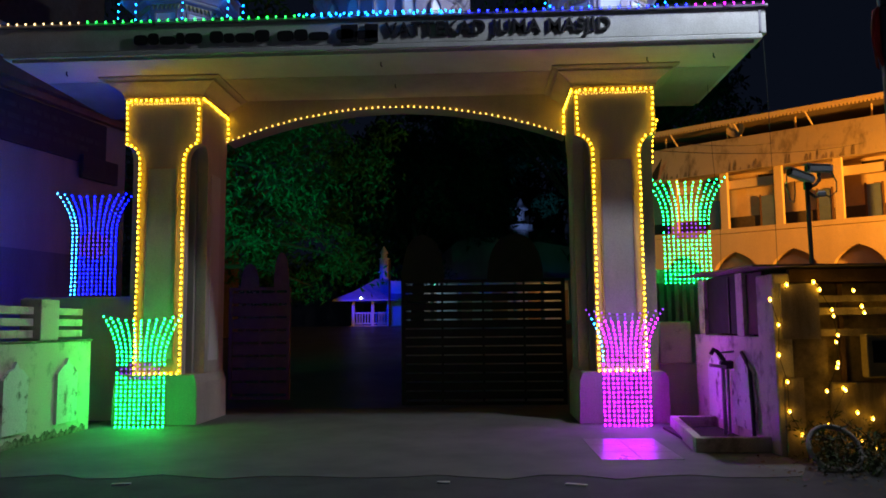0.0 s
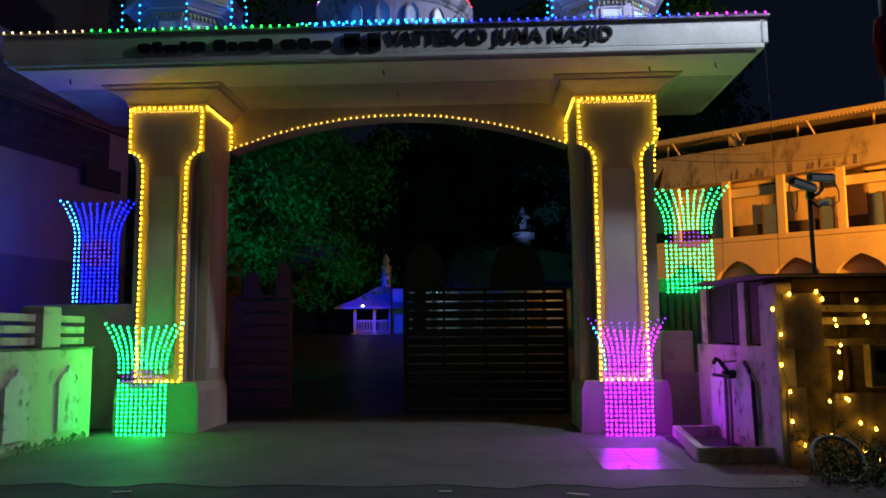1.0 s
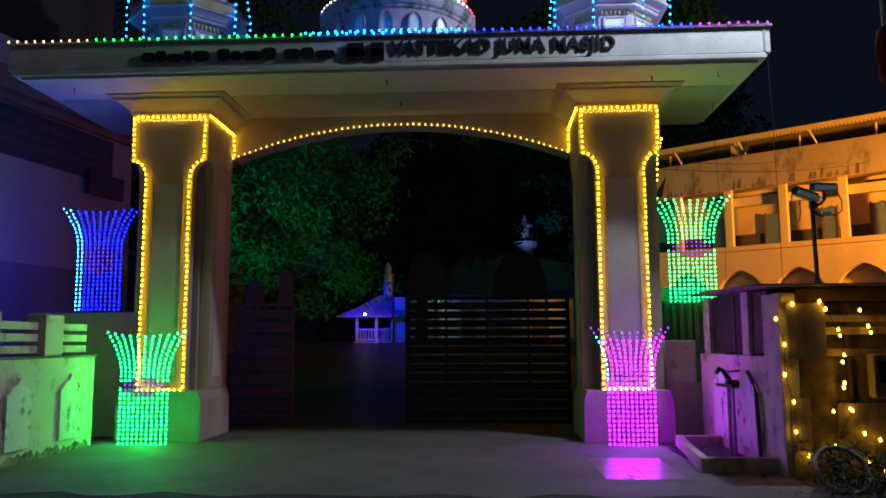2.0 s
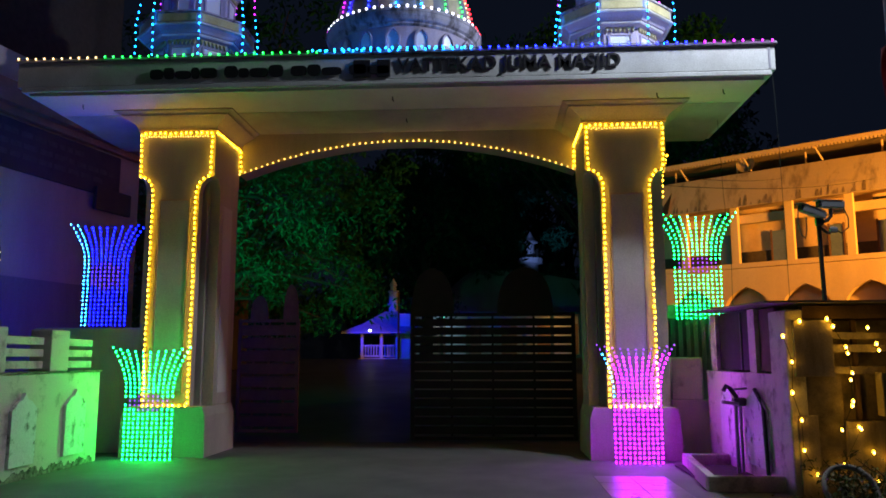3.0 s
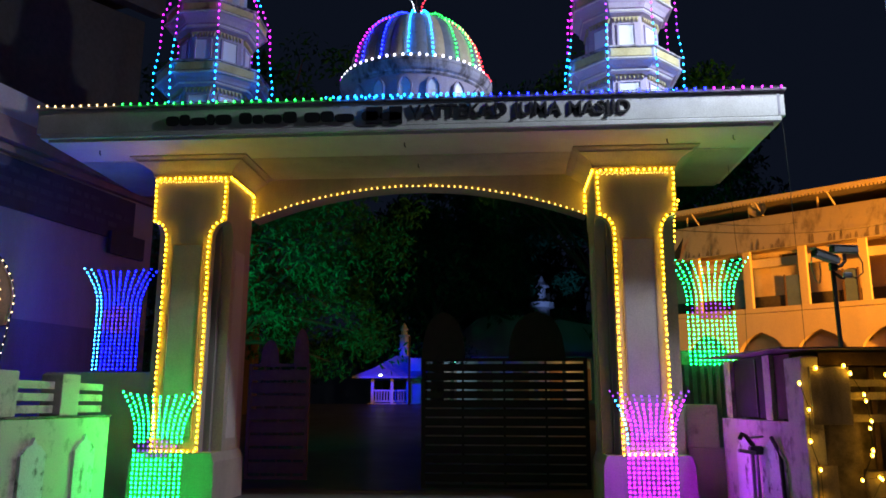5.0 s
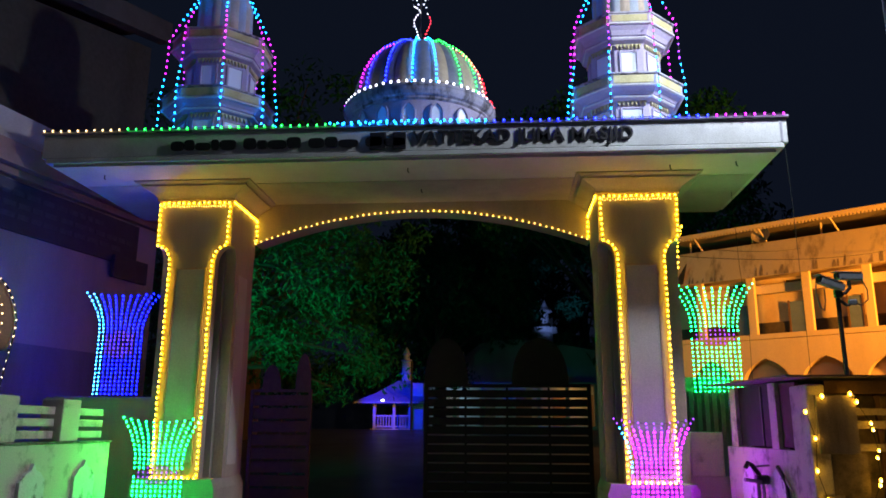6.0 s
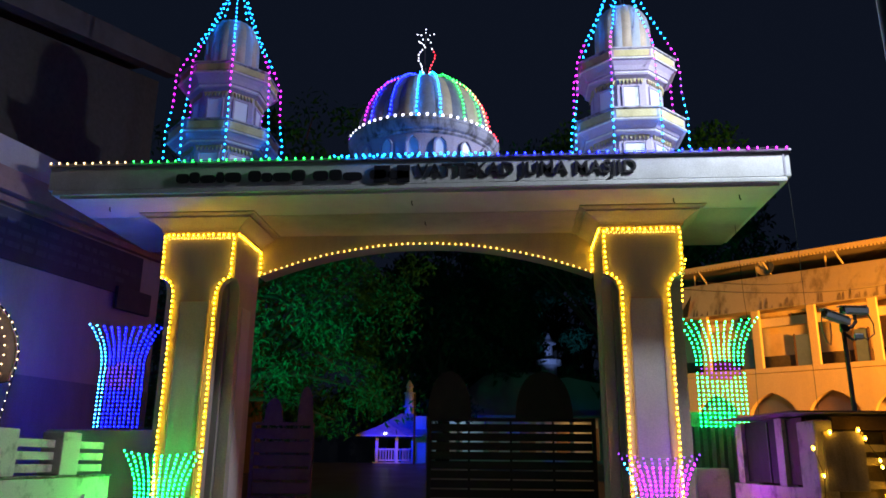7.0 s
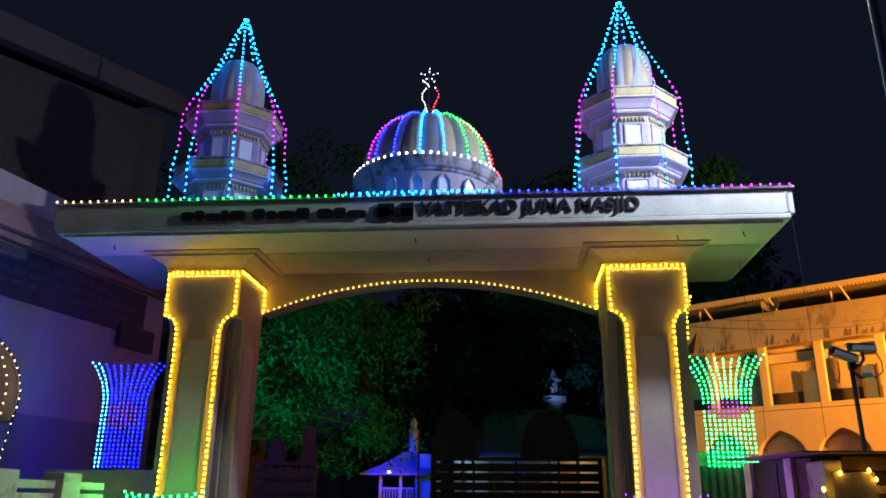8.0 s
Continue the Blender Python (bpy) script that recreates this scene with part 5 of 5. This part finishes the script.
for y0, z0, u, z1, sag in ((0.5, 4.42, 0.2, 6.95, 0.10), (0.7, 4.30, 2.6, 6.55, 0.16)):
    a, b = Vector((4.24, y0, z0)), TURN @ Vector((u, -0.62, z1))
    pts = [a.lerp(b, k / 12) - Vector((0, 0, sag * 4 * (k / 12) * (1 - k / 12))) for k in range(13)]
    single("overhead_cable", tube(bmesh.new(), pts, 0.006, 5), M_WIRE, "thin dark cable strung from the pillar to the hall", "cable", "cables by the hall")
single("hanging_cable", tube(bmesh.new(), [(5.30, 0.9, 5.5), (5.33, 0.9, 4.2), (5.40, 0.9, 3.1), (5.38, 0.9, 2.2)], 0.004, 5), M_WIRE, "thin dark cable hanging from the canopy", "cable", "cables by the hall")

# added building, there only to show as lit streaks between the slats
ver = thing("verandah", (2.5, 38.0, 1.5), "long pale verandah added to give lit streaks between the gate slats", "building")
part("wall", boxes((-3.4, 9.0, 38.0, 38.3, 1.4, 4.2)), M_PAV, ver)
part("roof", boxes((-3.8, 9.4, 35.6, 38.6, 4.202, 4.35)), M_TILE, ver)
part("floor", boxes((-3.6, 9.2, 36.0, 37.99, 1.4, 1.75)), M_PAV, ver)
for i in range(8):
    x = -3.4 + i * 1.72
    part("column", boxes((x, x + 0.22, 36.1, 36.32, 1.752, 4.2)), M_FARDARK, ver)
for i in range(5):
    x = -2.4 + i * 2.3
    part("door", boxes((x, x + 1.0, 37.94, 37.998, 1.76, 3.7)), M_BROWN, ver)

# fallen leaves along the shed
rl = random.Random(21)
bm = bmesh.new()
for _ in range(620):
    x, y = rl.uniform(4.2, 6.6), rl.uniform(-5.0, -3.0)
    if rl.random() > (x - 3.9) / 1.6:
        continue
    c, sz, a = Vector((x, y, 0.004)), rl.uniform(0.015, 0.04), rl.uniform(0, 6.3)
    tilt = Euler((rl.uniform(-0.5, 0.5), rl.uniform(-0.5, 0.5), a)).to_matrix()
    bm.faces.new([bm.verts.new(c + tilt @ Vector(v) * sz + Vector((0, 0, 0.012))) for v in ((-1, 0, 0), (0, -0.5, 0.1), (1, 0, 0), (0, 0.5, 0.1))])
single("fallen_leaves", bm, M_DRY, "scattered dry leaves on the ground by the shed", "leaf litter", kind="stuff")
